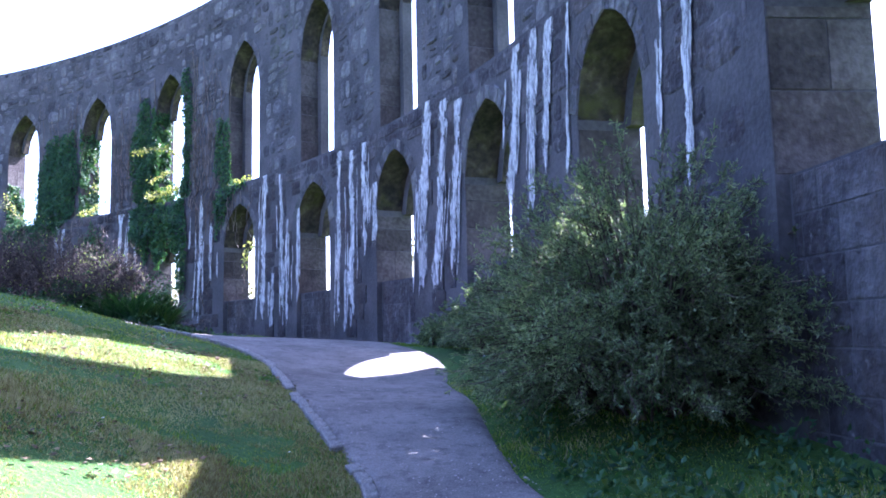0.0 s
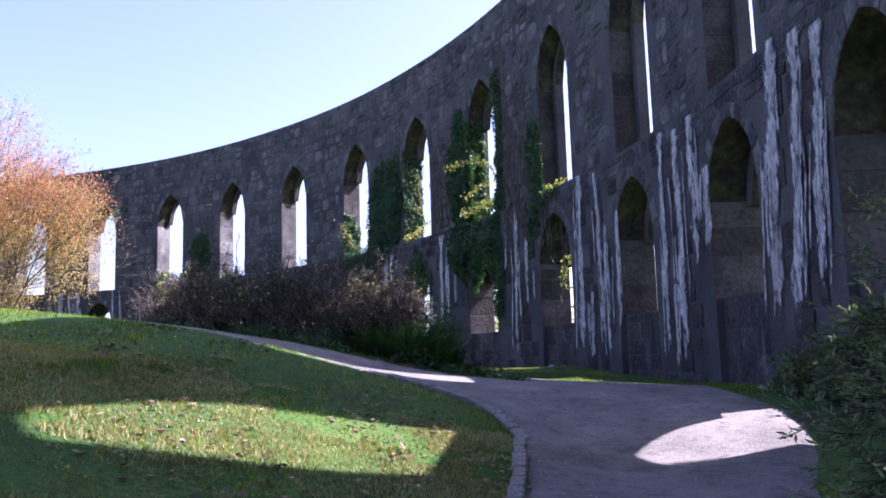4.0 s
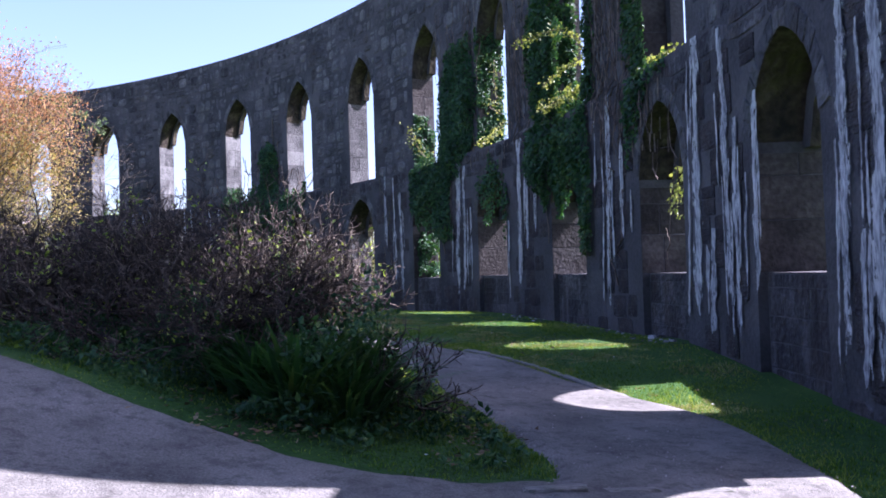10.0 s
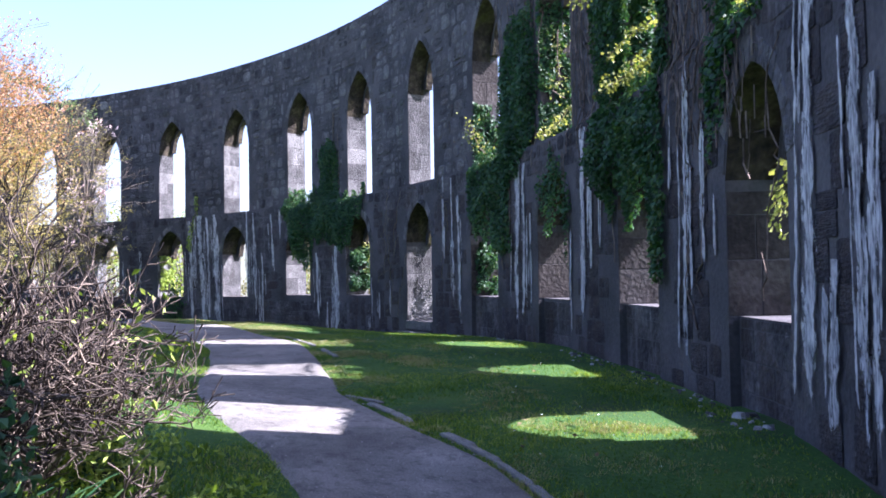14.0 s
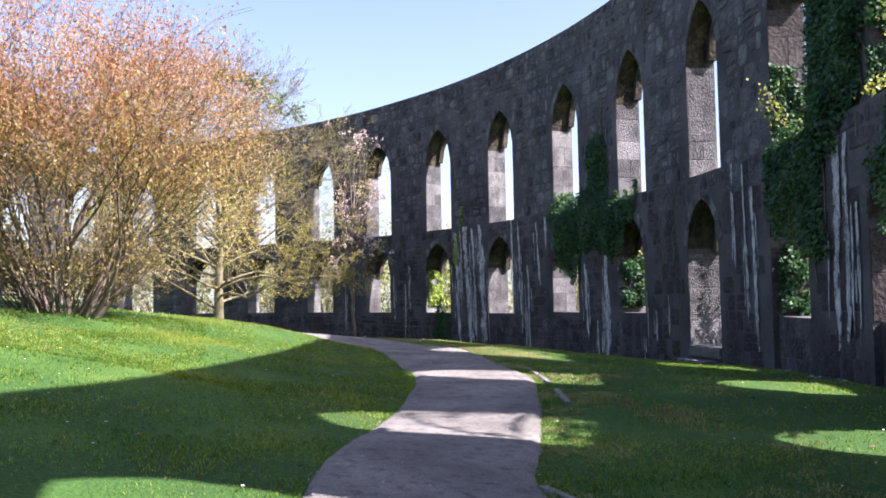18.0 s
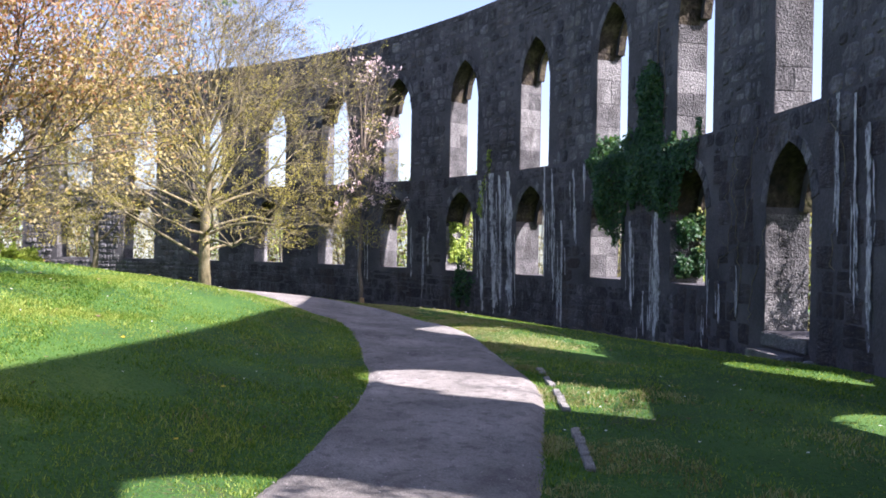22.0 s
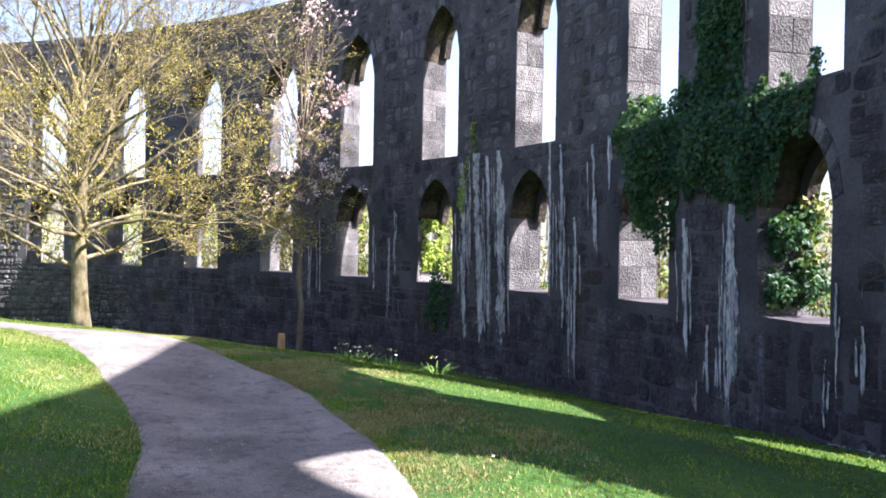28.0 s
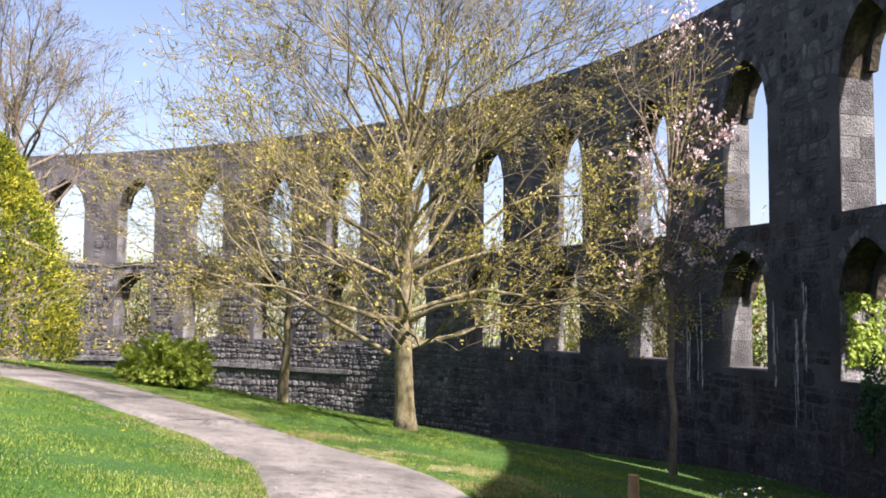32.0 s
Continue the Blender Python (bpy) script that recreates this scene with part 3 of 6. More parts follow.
class Bits:
    """Collects many small pieces into arrays for one mesh."""

    def __init__(self):
        self.v, self.q, self.n = [], [], 0

    def frustum(self, a, b, c, d, normal, proud, inset):
        """A block on the four-sided patch a b c d, standing proud along normal, with chamfered edges."""
        base = np.array([a, b, c, d], float)
        mid = base.mean(0)
        side = np.linalg.norm(base - mid, axis=1, keepdims=True)
        front = mid + (base - mid) * (1 - inset / side) + np.asarray(normal) * proud
        k = self.n
        self.v.append(np.vstack([base, front]))
        self.q += [(k + 4, k + 5, k + 6, k + 7), (k, k + 1, k + 5, k + 4), (k + 1, k + 2, k + 6, k + 5), (k + 2, k + 3, k + 7, k + 6), (k + 3, k, k + 4, k + 7)]
        self.n += 8

    def cobble(self, a, b, c, d, normal, proud, inset, cut=0.26):
        """A rounder stone on the patch a b c d, its four corners cut away unevenly."""
        base = np.array([a, b, c, d], float)
        ring = []
        for i in range(4):
            f0, f1 = rng.uniform(0.4, 1.3, 2) * cut
            ring += [base[i] + (base[i - 1] - base[i]) * f0, base[i] + (base[(i + 1) % 4] - base[i]) * f1]
        ring = np.array(ring)
        mid = ring.mean(0)
        side = np.linalg.norm(ring - mid, axis=1, keepdims=True)
        tip = rng.uniform(0.7, 1.3, (8, 1))
        front = mid + (ring - mid) * (1 - np.minimum(1.6 * inset * tip / side, 0.5)) + np.asarray(normal) * proud * tip
        k = self.n
        self.v.append(np.vstack([ring, front]))
        self.q += [(k + 8, k + 9, k + 10, k + 11), (k + 8, k + 11, k + 12, k + 15), (k + 12, k + 13, k + 14, k + 15)]
        self.q += [(k + i, k + (i + 1) % 8, k + 8 + (i + 1) % 8, k + 8 + i) for i in range(8)]
        self.n += 16

    def mesh(self, name):
        return mesh_from(name, np.vstack(self.v), self.q)


def wall_point(th, z, off):
    x, y = rim(th, off)
    return np.array((x, y, z))


def inward(th):
    a, b = rim(th, 0.0), rim(th, -1.0)
    v = np.array((b[0] - a[0], b[1] - a[1], 0.0))
    return v / np.linalg.norm(v)


def openings(z_mid):
    return (low_inner, OPEN_W / 2) if z_mid < LEDGE_Z else (high_inner, OPEN_W / 2)


def blocked(s0, s1, z0, z1, c, margin, shape, floor_open):
    """True where a stone would hang into the arched opening round c."""
    sp = rim_speed(c)
    sill, spring, rise = shape(c)
    lo = -9 if floor_open else sill - 0.02
    w = OPEN_W / 2 + margin
    for th in (s0, 0.5 * (s0 + s1), s1):
        x = (th - c) * sp
        if abs(x) < w and z1 > lo:
            if z0 < arch_z(min(abs(x), w - 0.001), w, spring, rise + margin):
                return True
    return False


def rubble(th_a, th_b, z_lo, z_hi, off, shape, bits, near=None, courses=(0.22, 0.42), lengths=(0.24, 0.7), skin=False, relief=(0.01, 0.045), loose=0.025):
    """Uneven rubble: wavering courses, stones of many sizes, some split in two."""
    z, row = -1.6 if skin else z_lo, 0
    while z < z_hi + 0.3:
        h = rng.uniform(*courses)
        th = th_a + rng.uniform(0, 0.02)
        row += 1
        while th < th_b:
            sp = 29.0
            w = rng.uniform(*lengths)
            t1 = th + w / sp
            mid = 0.5 * (th + t1)
            wav = 0.16 * noise.noise((mid * 6, row * 0.15, off)) + 0.05 * noise.noise((mid * 25, row * 0.6, off))
            top = ledge(mid) - 0.03 if skin else wall_top(mid) - 0.02
            low = gzf(mid) - 0.25 if skin else z_lo
            c = CENTRES[int(np.argmin(np.abs(np.array(CENTRES) - mid)))]
            parts = [(th, t1, z, z + h)]
            u = rng.random()
            if u < 0.22:
                f = rng.uniform(0.35, 0.65)
                parts = [(th, t1, z, z + h * f), (th, t1, z + h * f, z + h)]
            elif u < 0.36 and w > 0.4:
                f = rng.uniform(0.3, 0.7)
                m2 = th + (t1 - th) * f
                parts = [(th, m2, z, z + h), (m2, t1, z, z + h * 0.5), (m2, t1, z + h * 0.5, z + h)]
            for a0, a1, b0, b1 in parts:
                b0, b1 = max(b0 + wav, low), min(b1 + wav, top)
                if b1 - b0 < 0.07 or blocked(a0, a1, b0, b1, c, 0.13, shape, skin and c < 0.16):
                    continue
                g = 0.007
                proud, inset = rng.uniform(*relief), rng.uniform(0.012, 0.04)
                m3 = 0.5 * (a0 + a1)
                if near is not None and near[0] < m3 < near[1] and near[3] < b0 and b1 < near[2]:
                    near[4].append((m3, 0.5 * (b0 + b1), (a1 - a0) * sp - 2 * g, b1 - b0 - 2 * g, proud))
                    continue
                j = rng.uniform(-loose, loose, 8)
                bits.cobble(wall_point(a0 + (g + abs(j[4])) / sp, b0 + g + abs(j[0]), off), wall_point(a1 - (g + abs(j[5])) / sp, b0 + g + abs(j[1]), off),
                             wall_point(a1 - (g + abs(j[6])) / sp, b1 - g - abs(j[2]), off), wall_point(a0 + (g + abs(j[7])) / sp, b1 - g - abs(j[3]), off), inward(m3), proud, inset)
            th = t1
        z += h


_foot = {}


def gzf(th):
    key = round(th, 2)
    if key not in _foot:
        x, y = rim(key, -0.2)
        _foot[key] = float(gz(x, y))
    return _foot[key]


def by_object(m):
    """The same stone, varied from object to object."""
    c = m.copy()
    nt = c.node_tree
    info = nt.nodes.new("ShaderNodeObjectInfo")
    for l in list(nt.links):
        if l.from_node.bl_idname == "ShaderNodeNewGeometry":
            to = l.to_socket
            nt.links.remove(l)
            nt.links.new(info.outputs["Random"], to)
    return c


M_JAMB_ONE, M_ARCH_ONE, M_SINGLE, M_DARK_ONE = by_object(M_DRESSED), by_object(M_STONE), by_object(M_PIER), by_object(M_BROWN_SHADED)


class Single:
    """Makes every piece an object of its own, up to a number."""

    def __init__(self, name, mat, rest, most, where=None):
        self.name, self.mat, self.rest, self.left, self.where = name, mat, rest, most, where

    def frustum(self, *a):
        if self.left <= 0 or self.where and not self.where(*a[0]):
            return self.rest.frustum(*a)
        self.left -= 1
        b = Bits()
        b.frustum(*a)
        part(self.name, b.mesh(self.name), self.mat, wall_ring)

    def cobble(self, *a):
        if self.left <= 0 or self.where and not self.where(*a[0]):
            return self.rest.cobble(*a)
        self.left -= 1
        b = Bits()
        b.cobble(*a)
        part(self.name, b.mesh(self.name), self.mat, wall_ring)


NEAR_STONES = []
low_bits, up_bits = Bits(), Bits()
rubble(-1.35, 1.36, -1.6, LEDGE_Z, SKIN, low_inner, low_bits, (-0.66, 0.4, 5.6, 1.4, NEAR_STONES), courses=(0.3, 0.5), lengths=(0.4, 1.1), skin=True, relief=(0.004, 0.014))
far_bits = Bits()
rubble(1.36, 2.4, -1.6, LEDGE_Z, SKIN, low_inner, far_bits, courses=(0.16, 0.3), lengths=(0.16, 0.42), skin=True, relief=(0.02, 0.07), loose=0.03)
upper_one = Single("wall_stone", M_ARCH_ONE, up_bits, 290, lambda x, y, z: -16 < x < 0 and z < 9.0)
rubble(-1.2, 2.4, LEDGE_Z, 12.0, SETBACK, high_inner, upper_one, courses=(0.26, 0.5), lengths=(0.22, 0.6), relief=(0.004, 0.028), loose=0.06)
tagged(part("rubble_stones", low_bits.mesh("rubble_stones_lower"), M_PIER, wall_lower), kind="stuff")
tagged(part("rubble_stones", far_bits.mesh("rubble_stones_far"), M_STONE, wall_lower), kind="stuff")
tagged(part("rubble_stones", up_bits.mesh("rubble_stones_upper"), M_STONE, wall_ring), kind="stuff")

# dressed blocks in the window jambs, arch stones, sills and the recessed panels
jamb_bits, ring_bits, panel_bits = Bits(), Bits(), Bits()
jamb_bits_shaded = Bits()
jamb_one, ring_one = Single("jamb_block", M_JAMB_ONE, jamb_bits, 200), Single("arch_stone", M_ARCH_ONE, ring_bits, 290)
jamb_shaded = Single("jamb_block", M_DARK_ONE, jamb_bits_shaded, 120)
for c in CENTRES:
    if not -1.2 < c < 2.4:
        continue
    sp = rim_speed(c)
    jb, rb = (jamb_one, ring_one) if -0.75 < c < 0.9 else (jamb_bits, ring_bits)
    # jambs on the shaded side take the darker copy of the stone
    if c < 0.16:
        jb = jamb_shaded if c > -0.75 else jamb_bits_shaded
    for shape, off in ((low_inner, SKIN if c > -9 else 0), (high_inner, SETBACK)):
        sill, spring, rise = shape(c)
        for side in (-1, 1):
            t = c + side * OPEN_W / 2 / sp
            nrm = wall_point(c, 0, 0.3) - wall_point(t, 0, 0.3)
            nrm /= np.linalg.norm(nrm)
            z = sill
            deep = wall_depth(c) - (0.225 if shape is high_inner and c < RABBET else 0.012)
            stop = spring - (0.12 if shape is low_inner else 0.0)
            while z < stop - 0.05:
                h = min(rng.uniform(0.42, 0.75), stop - z)
                cut = rng.uniform(0.35, 0.65) if rng.random() < 0.12 else 1.0
                o0, o1 = off + 0.01, off + 0.01 + (deep - off - 0.01) * cut
                spans = [(o0, o1)] + ([(o1 + 0.01, deep)] if cut < 1 else [])
                for p0, p1 in spans:
                    q = [wall_point(t, z + 0.006, p0), wall_point(t, z + 0.006, p1), wall_point(t, z + h - 0.006, p1), wall_point(t, z + h - 0.006, p0)]
                    jb.frustum(*(q if side > 0 else q[::-1]), nrm, rng.uniform(0.004, 0.014), 0.008)
                z += h
        # arch stones on the court side
        n = 7
        for side in (-1, 1):
            for k in range(n):
                def rib(f, grow):
                    x = OPEN_W / 2 * (1 - f)
                    zz = arch_z(x, OPEN_W / 2, spring, rise)
                    d = np.array((x - 0.0, zz - (spring - 0.2)))
                    d = d / np.linalg.norm(d)
                    return c + side * (x + d[0] * grow) / sp, zz + d[1] * grow
                f0, f1 = (k + 0.04) / n, (k + 0.96) / n
                f0, f1 = f0 ** 1.25, f1 ** 1.25
                depth = rng.uniform(0.2, 0.28)
                pts = [rib(f0, 0.004), rib(f0, depth), rib(f1, depth), rib(f1, 0.004)]
                if shape is low_inner:
                    pts = [(a, min(b, ledge(c) - 0.03)) for a, b in pts]
                q = [wall_point(a, b, off) for a, b in pts]
                rb.frustum(*(q if side > 0 else q[::-1]), inward(c), rng.uniform(0.006, 0.02), 0.012)
    if c < 0.16 and gzf(c) < low_sill(c) - 0.2:
        # recessed panel under the sill
        z = gzf(c) - 0.2
        while z < low_sill(c) - 0.06:
            z1 = min(z + rng.uniform(0.28, 0.42), low_sill(c) - 0.015)
            x = -OPEN_W / 2 + 0.02
            while x < OPEN_W / 2 - 0.1:
                x1 = min(x + rng.uniform(0.35, 0.8), OPEN_W / 2 - 0.02)
                q = [wall_point(c + x / sp, z + 0.006, SETBACK), wall_point(c + x1 / sp - 0.0003, z + 0.006, SETBACK), wall_point(c + x1 / sp - 0.0003, z1 - 0.006, SETBACK), wall_point(c + x / sp, z1 - 0.006, SETBACK)]
                panel_bits.frustum(*q, inward(c), rng.uniform(0.003, 0.008), 0.012)
                x = x1
            z = z1
tagged(part("jamb_blocks", jamb_bits.mesh("jamb_blocks"), M_DRESSED, wall_ring, "dressed stone blocks lining the window jambs"), kind="stuff")
tagged(part("jamb_blocks", jamb_bits_shaded.mesh("jamb_blocks_shaded"), M_BROWN_SHADED, wall_ring, "brown blocks lining the window jambs, their shade put into the colour"), kind="stuff")
tagged(part("arch_stones", ring_bits.mesh("arch_stones"), M_STONE, wall_ring), kind="stuff")
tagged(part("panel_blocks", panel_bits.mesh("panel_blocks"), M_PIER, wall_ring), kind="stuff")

# string course on the far lower wall
sb = Bits()
th = 1.62
while th < 2.35:
    t1 = th + rng.uniform(0.5, 0.9) / 29
    zc = lerp(th, [1.7, 2.0], [1.36, 1.62])
    if gzf(th) < zc:
        q = [wall_point(th + 0.0003, zc - 0.09, SKIN), wall_point(t1, zc - 0.09, SKIN), wall_point(t1, zc + 0.09, SKIN), wall_point(th + 0.0003, zc + 0.09, SKIN)]
        sb.frustum(*q, inward(th), 0.16, 0.015)
    th = t1
tagged(part("string_course", sb.mesh("string_course"), M_DRESSED, wall_lower, "pale projecting string course of dressed stone"), kind="stuff")

# lime streaks that have run down from the ledge: place and height at the top and at the foot, half width
STREAKS_A = [(0.19, 6.0, 0.188, 3.4, 0.08), (0.172, 5.9, 0.17, 2.6, 0.07), (0.158, 5.4, 0.155, 2.0, 0.1), (0.036, 6.0, 0.044, 1.9, 0.19), (0.025, 5.7, 0.03, 2.3, 0.14), (0.014, 4.6, 0.016, 2.6, 0.07), (-0.058, 4.1, -0.056, 2.0, 0.06),
             (-0.08, 5.9, -0.074, 1.95, 0.2), (-0.094, 5.9, -0.09, 3.0, 0.11), (-0.108, 5.2, -0.106, 3.6, 0.06), (-0.206, 5.6, -0.207, 4.3, 0.05), (-0.226, 5.95, -0.22, 1.85, 0.15), (-0.243, 5.1, -0.242, 3.2, 0.09),
             (-0.255, 4.2, -0.255, 3.4, 0.05), (-0.341, 6.0, -0.333, 1.95, 0.2), (-0.353, 3.4, -0.35, 1.9, 0.16), (-0.366, 5.9, -0.372, 1.9, 0.15), (-0.378, 4.7, -0.376, 1.9, 0.1), (-0.398, 4.9, -0.394, 2.7, 0.13), (-0.387, 4.0, -0.386, 2.9, 0.05),
             (-0.467, 5.9, -0.461, 2.0, 0.17), (-0.487, 5.8, -0.484, 1.85, 0.19), (-0.507, 5.85, -0.506, 3.2, 0.16), (-0.524, 4.9, -0.52, 3.4, 0.16), (-0.475, 3.2, -0.472, 1.9, 0.08)]
STREAKS_B = [(-0.603, 6.0, -0.589, 2.4, 0.22), (-0.628, 5.85, -0.606, 2.3, 0.24), (-0.646, 5.7, -0.633, 2.7, 0.2), (-0.592, 4.6, -0.584, 3.0, 0.08), (-0.722, 5.9, -0.708, 3.2, 0.2), (-0.742, 5.95, -0.732, 3.1, 0.22), (-0.757, 5.9, -0.748, 3.6, 0.16), (-0.78, 5.9, -0.77, 3.2, 0.07), (-0.86, 5.8, -0.855, 3.2, 0.06), (-0.88, 5.9, -0.872, 2.8, 0.09)]
STREAKS_C = [(0.775, 5.8, 0.762, 0.9, 0.2), (0.752, 6.0, 0.738, 1.1, 0.26), (0.733, 5.9, 0.725, 1.3, 0.16), (0.715, 6.0, 0.707, 1.0, 0.26), (0.64, 6.0, 0.636, 2.4, 0.1), (0.626, 5.9, 0.618, 1.6, 0.15), (0.605, 4.3, 0.602, 0.6, 0.14), (0.584, 5.8, 0.577, 3.3, 0.13),
             (0.564, 5.9, 0.561, 4.6, 0.1), (0.478, 4.2, 0.472, 2.0, 0.14), (0.433, 4.4, 0.43, 1.5, 0.24), (0.453, 2.45, 0.452, 1.5, 0.08), (0.441, 2.4, 0.44, 1.7, 0.07), (0.462, 1.5, 0.461, 0.9, 0.06), (0.35, 3.3, 0.35, 2.2, 0.06), (0.334, 2.8, 0.333, 2.2, 0.09), (0.357, 2.3, 0.357, 1.6, 0.06),
             (0.31, 3.2, 0.308, 2.3, 0.05), (0.922, 4.2, 0.92, 2.2, 0.06), (0.895, 3.8, 0.893, 1.9, 0.08), (0.885, 4.6, 0.884, 2.6, 0.06), (1.02, 4.4, 1.018, 2.0, 0.07), (1.04, 3.8, 1.038, 1.8, 0.06)]
for n, (ta, za, tb, zb, w) in enumerate(STREAKS_A + STREAKS_B + STREAKS_C):
    sp = rim_speed(ta)
    zb -= 0.35 if zb < 3.0 else 0.0
    fine = ta > 0.3
    strands = [(0.0, za - 0.02, zb, (0.75 if fine and w < 0.18 else 1.1) * w)]
    for k in range(1 + int(w / (0.035 if fine else 0.07))):
        top = za - rng.uniform(0.0, 0.45) * (za - zb)
        strands.append((rng.uniform(-1.7, 1.7) * w, top, top - rng.uniform(0.25, 0.75) * (za - zb), rng.uniform(0.02, 0.05) if fine else rng.uniform(0.035, 0.07)))
    v, q, uvs = [], [], []
    for lane, (home, zt, zf, half) in enumerate(strands):
        zf = max(zf, gzf(0.5 * (ta + tb)) + 0.05)
        rows = max(int((zt - zf) / 0.09), 5)
        base = len(v)
        lift = 0.03 + 0.004 * lane
        for i in range(rows + 1):
            f = i / rows
            z = zt + (zf - zt) * f
            th = lerp(z, [zb, za], [tb, ta])
            mid = home + 0.07 * noise.noise((n * 3.7, z * 0.7, lane)) + 0.035 * noise.noise((n * 1.9, z * 2.6, lane)) + 0.012 * noise.noise((n, z * 9, lane))
            wide = half * (1 + 0.55 * noise.noise((n * 1.3, z * 0.9, 5 + lane)) + 0.3 * noise.noise((n * 2.3, z * 4, 9 + lane)))
            ends = 0.5 * max(0.0, 0.06 - f) / 0.06 * (0 if lane == 0 else 1) + 0.55 * max(0.0, f - 0.8) / 0.2
            for x in (-1, -0.5, 0, 0.5, 1):
                v.append(wall_point(th + (mid + x * wide) / sp, z, SKIN - lift))
                uvs.append((x, ends))
        q += [(base + i * 5 + k, base + i * 5 + k + 1, base + i * 5 + k + 6, base + i * 5 + k + 5) for i in range(rows) for k in range(4)]
    me = mesh_from("lime_streak", np.array(v), q, smooth=True)
    layer = me.uv_layers.new(name="UVMap")
    layer.data.foreach_set("uv", np.array([uvs[i] for face in q for i in face], dtype=np.float32).ravel())
    part("lime_streak", me, M_LIME, wall_lower)

# stone threshold and steps of the doorway
def box_mesh(name, sx, sy, sz, bevel=0.02):
    bm = bmesh.new()
    bmesh.ops.create_cube(bm, size=1)
    bmesh.ops.scale(bm, vec=(sx, sy, sz), verts=bm.verts)
    bmesh.ops.bevel(bm, geom=bm.edges[:], offset=bevel, segments=2, affect="EDGES")
    for v in bm.verts:
        v.co += Vector((noise.noise(v.co * 4), noise.noise(v.co * 4 + Vector((5, 0, 0))), noise.noise(v.co * 4 + Vector((0, 7, 0))))) * 0.012
    me = bpy.data.meshes.new(name)
    bm.to_mesh(me)
    bm.free()
    return me


steps = thing("door_steps", "worn pale stone threshold and step below the doorway", "steps", (*rim(DOOR_AT, 0.2), 1.5))
turn = math.degrees(math.atan2(inward(DOOR_AT)[1], inward(DOOR_AT)[0])) + 90
for name, off, z, sx, sy in (("threshold", 0.34, 1.93, 1.6, 0.9), ("step", -0.26, 1.64, 1.4, 0.4)):
    ob = part(name, box_mesh(name, sx, sy, 0.24), M_DRESSED, steps)
    ob.matrix_parent_inverse = steps.matrix_world.inverted()
    x, y = rim(DOOR_AT, off)
    ob.matrix_basis = Matrix.Translation(-Vector(steps.location)) @ pose(x, y, z - 0.06, 0, 0, turn)
    ob.matrix_parent_inverse = Matrix()


# ---- plants ----
def tubes(segs, sides=5):
    """Tapered tubes along segments (start, end, start radius, end radius)."""
    if not len(segs):
        return np.zeros((0, 3)), np.zeros((0, 4), int)
    p0 = np.array([s[0] for s in segs], float)
    p1 = np.array([s[1] for s in segs], float)
    r0 = np.array([s[2] for s in segs])[:, None]
    r1 = np.array([s[3] for s in segs])[:, None]
    d = p1 - p0
    d /= np.maximum(np.linalg.norm(d, axis=1, keepdims=True), 1e-9)
    ref = np.where(np.abs(d[:, 2:3]) > 0.9, np.array([[1.0, 0, 0]]), np.array([[0, 0, 1.0]]))
    a = np.cross(d, ref)
    a /= np.linalg.norm(a, axis=1, keepdims=True)
    b = np.cross(d, a)
    v = np.zeros((len(segs), 2, sides, 3))
    for k in range(sides):
        w = 2 * math.pi * k / sides
        o = a * math.cos(w) + b * math.sin(w)
        v[:, 0, k], v[:, 1, k] = p0 + o * r0, p1 + o * r1
    n0 = np.arange(len(segs))[:, None] * 2 * sides
    k = np.arange(sides)[None, :]
    k2 = (k + 1) % sides
    q = np.stack([n0 + k, n0 + k2, n0 + sides + k2, n0 + sides + k], -1).reshape(-1, 4)
    return v.reshape(-1, 3), q


def join(*pieces):
    vs2, qs2, n = [], [], 0
    for v, q in pieces:
        vs2.append(v)
        qs2.append(np.asarray(q) + n)
        n += len(v)
    return np.vstack(vs2), np.vstack(qs2)


def leaves(places, size, aspect=0.5, normal=None, tilt=1.0, jitter=0.4, along=None):
    """A diamond-shaped, slightly folded leaf at every place."""
    p = np.asarray(places, float)
    n = len(p)
    d = rng.normal(size=(n, 3)) if along is None else np.asarray(along) + rng.normal(size=(n, 3)) * jitter
    d /= np.linalg.norm(d, axis=1, keepdims=True)
    nn = rng.normal(size=(n, 3)) * tilt + (0 if normal is None else np.asarray(normal))
    w = np.cross(d, nn)
    w /= np.maximum(np.linalg.norm(w, axis=1, keepdims=True), 1e-9)
    s = size * rng.uniform(0.6, 1.35, (n, 1))
    up = np.cross(w, d) * s * 0.12
    v = np.stack([p, p + d * s * 0.5 + w * s * aspect * 0.5 - up, p + d * s, p + d * s * 0.5 - w * s * aspect * 0.5 - up], 1).reshape(-1, 3)
    return v, np.arange(4 * n).reshape(-1, 4)


def unit(v):
    v = np.asarray(v, float)
    return v / max(np.linalg.norm(v), 1e-9)


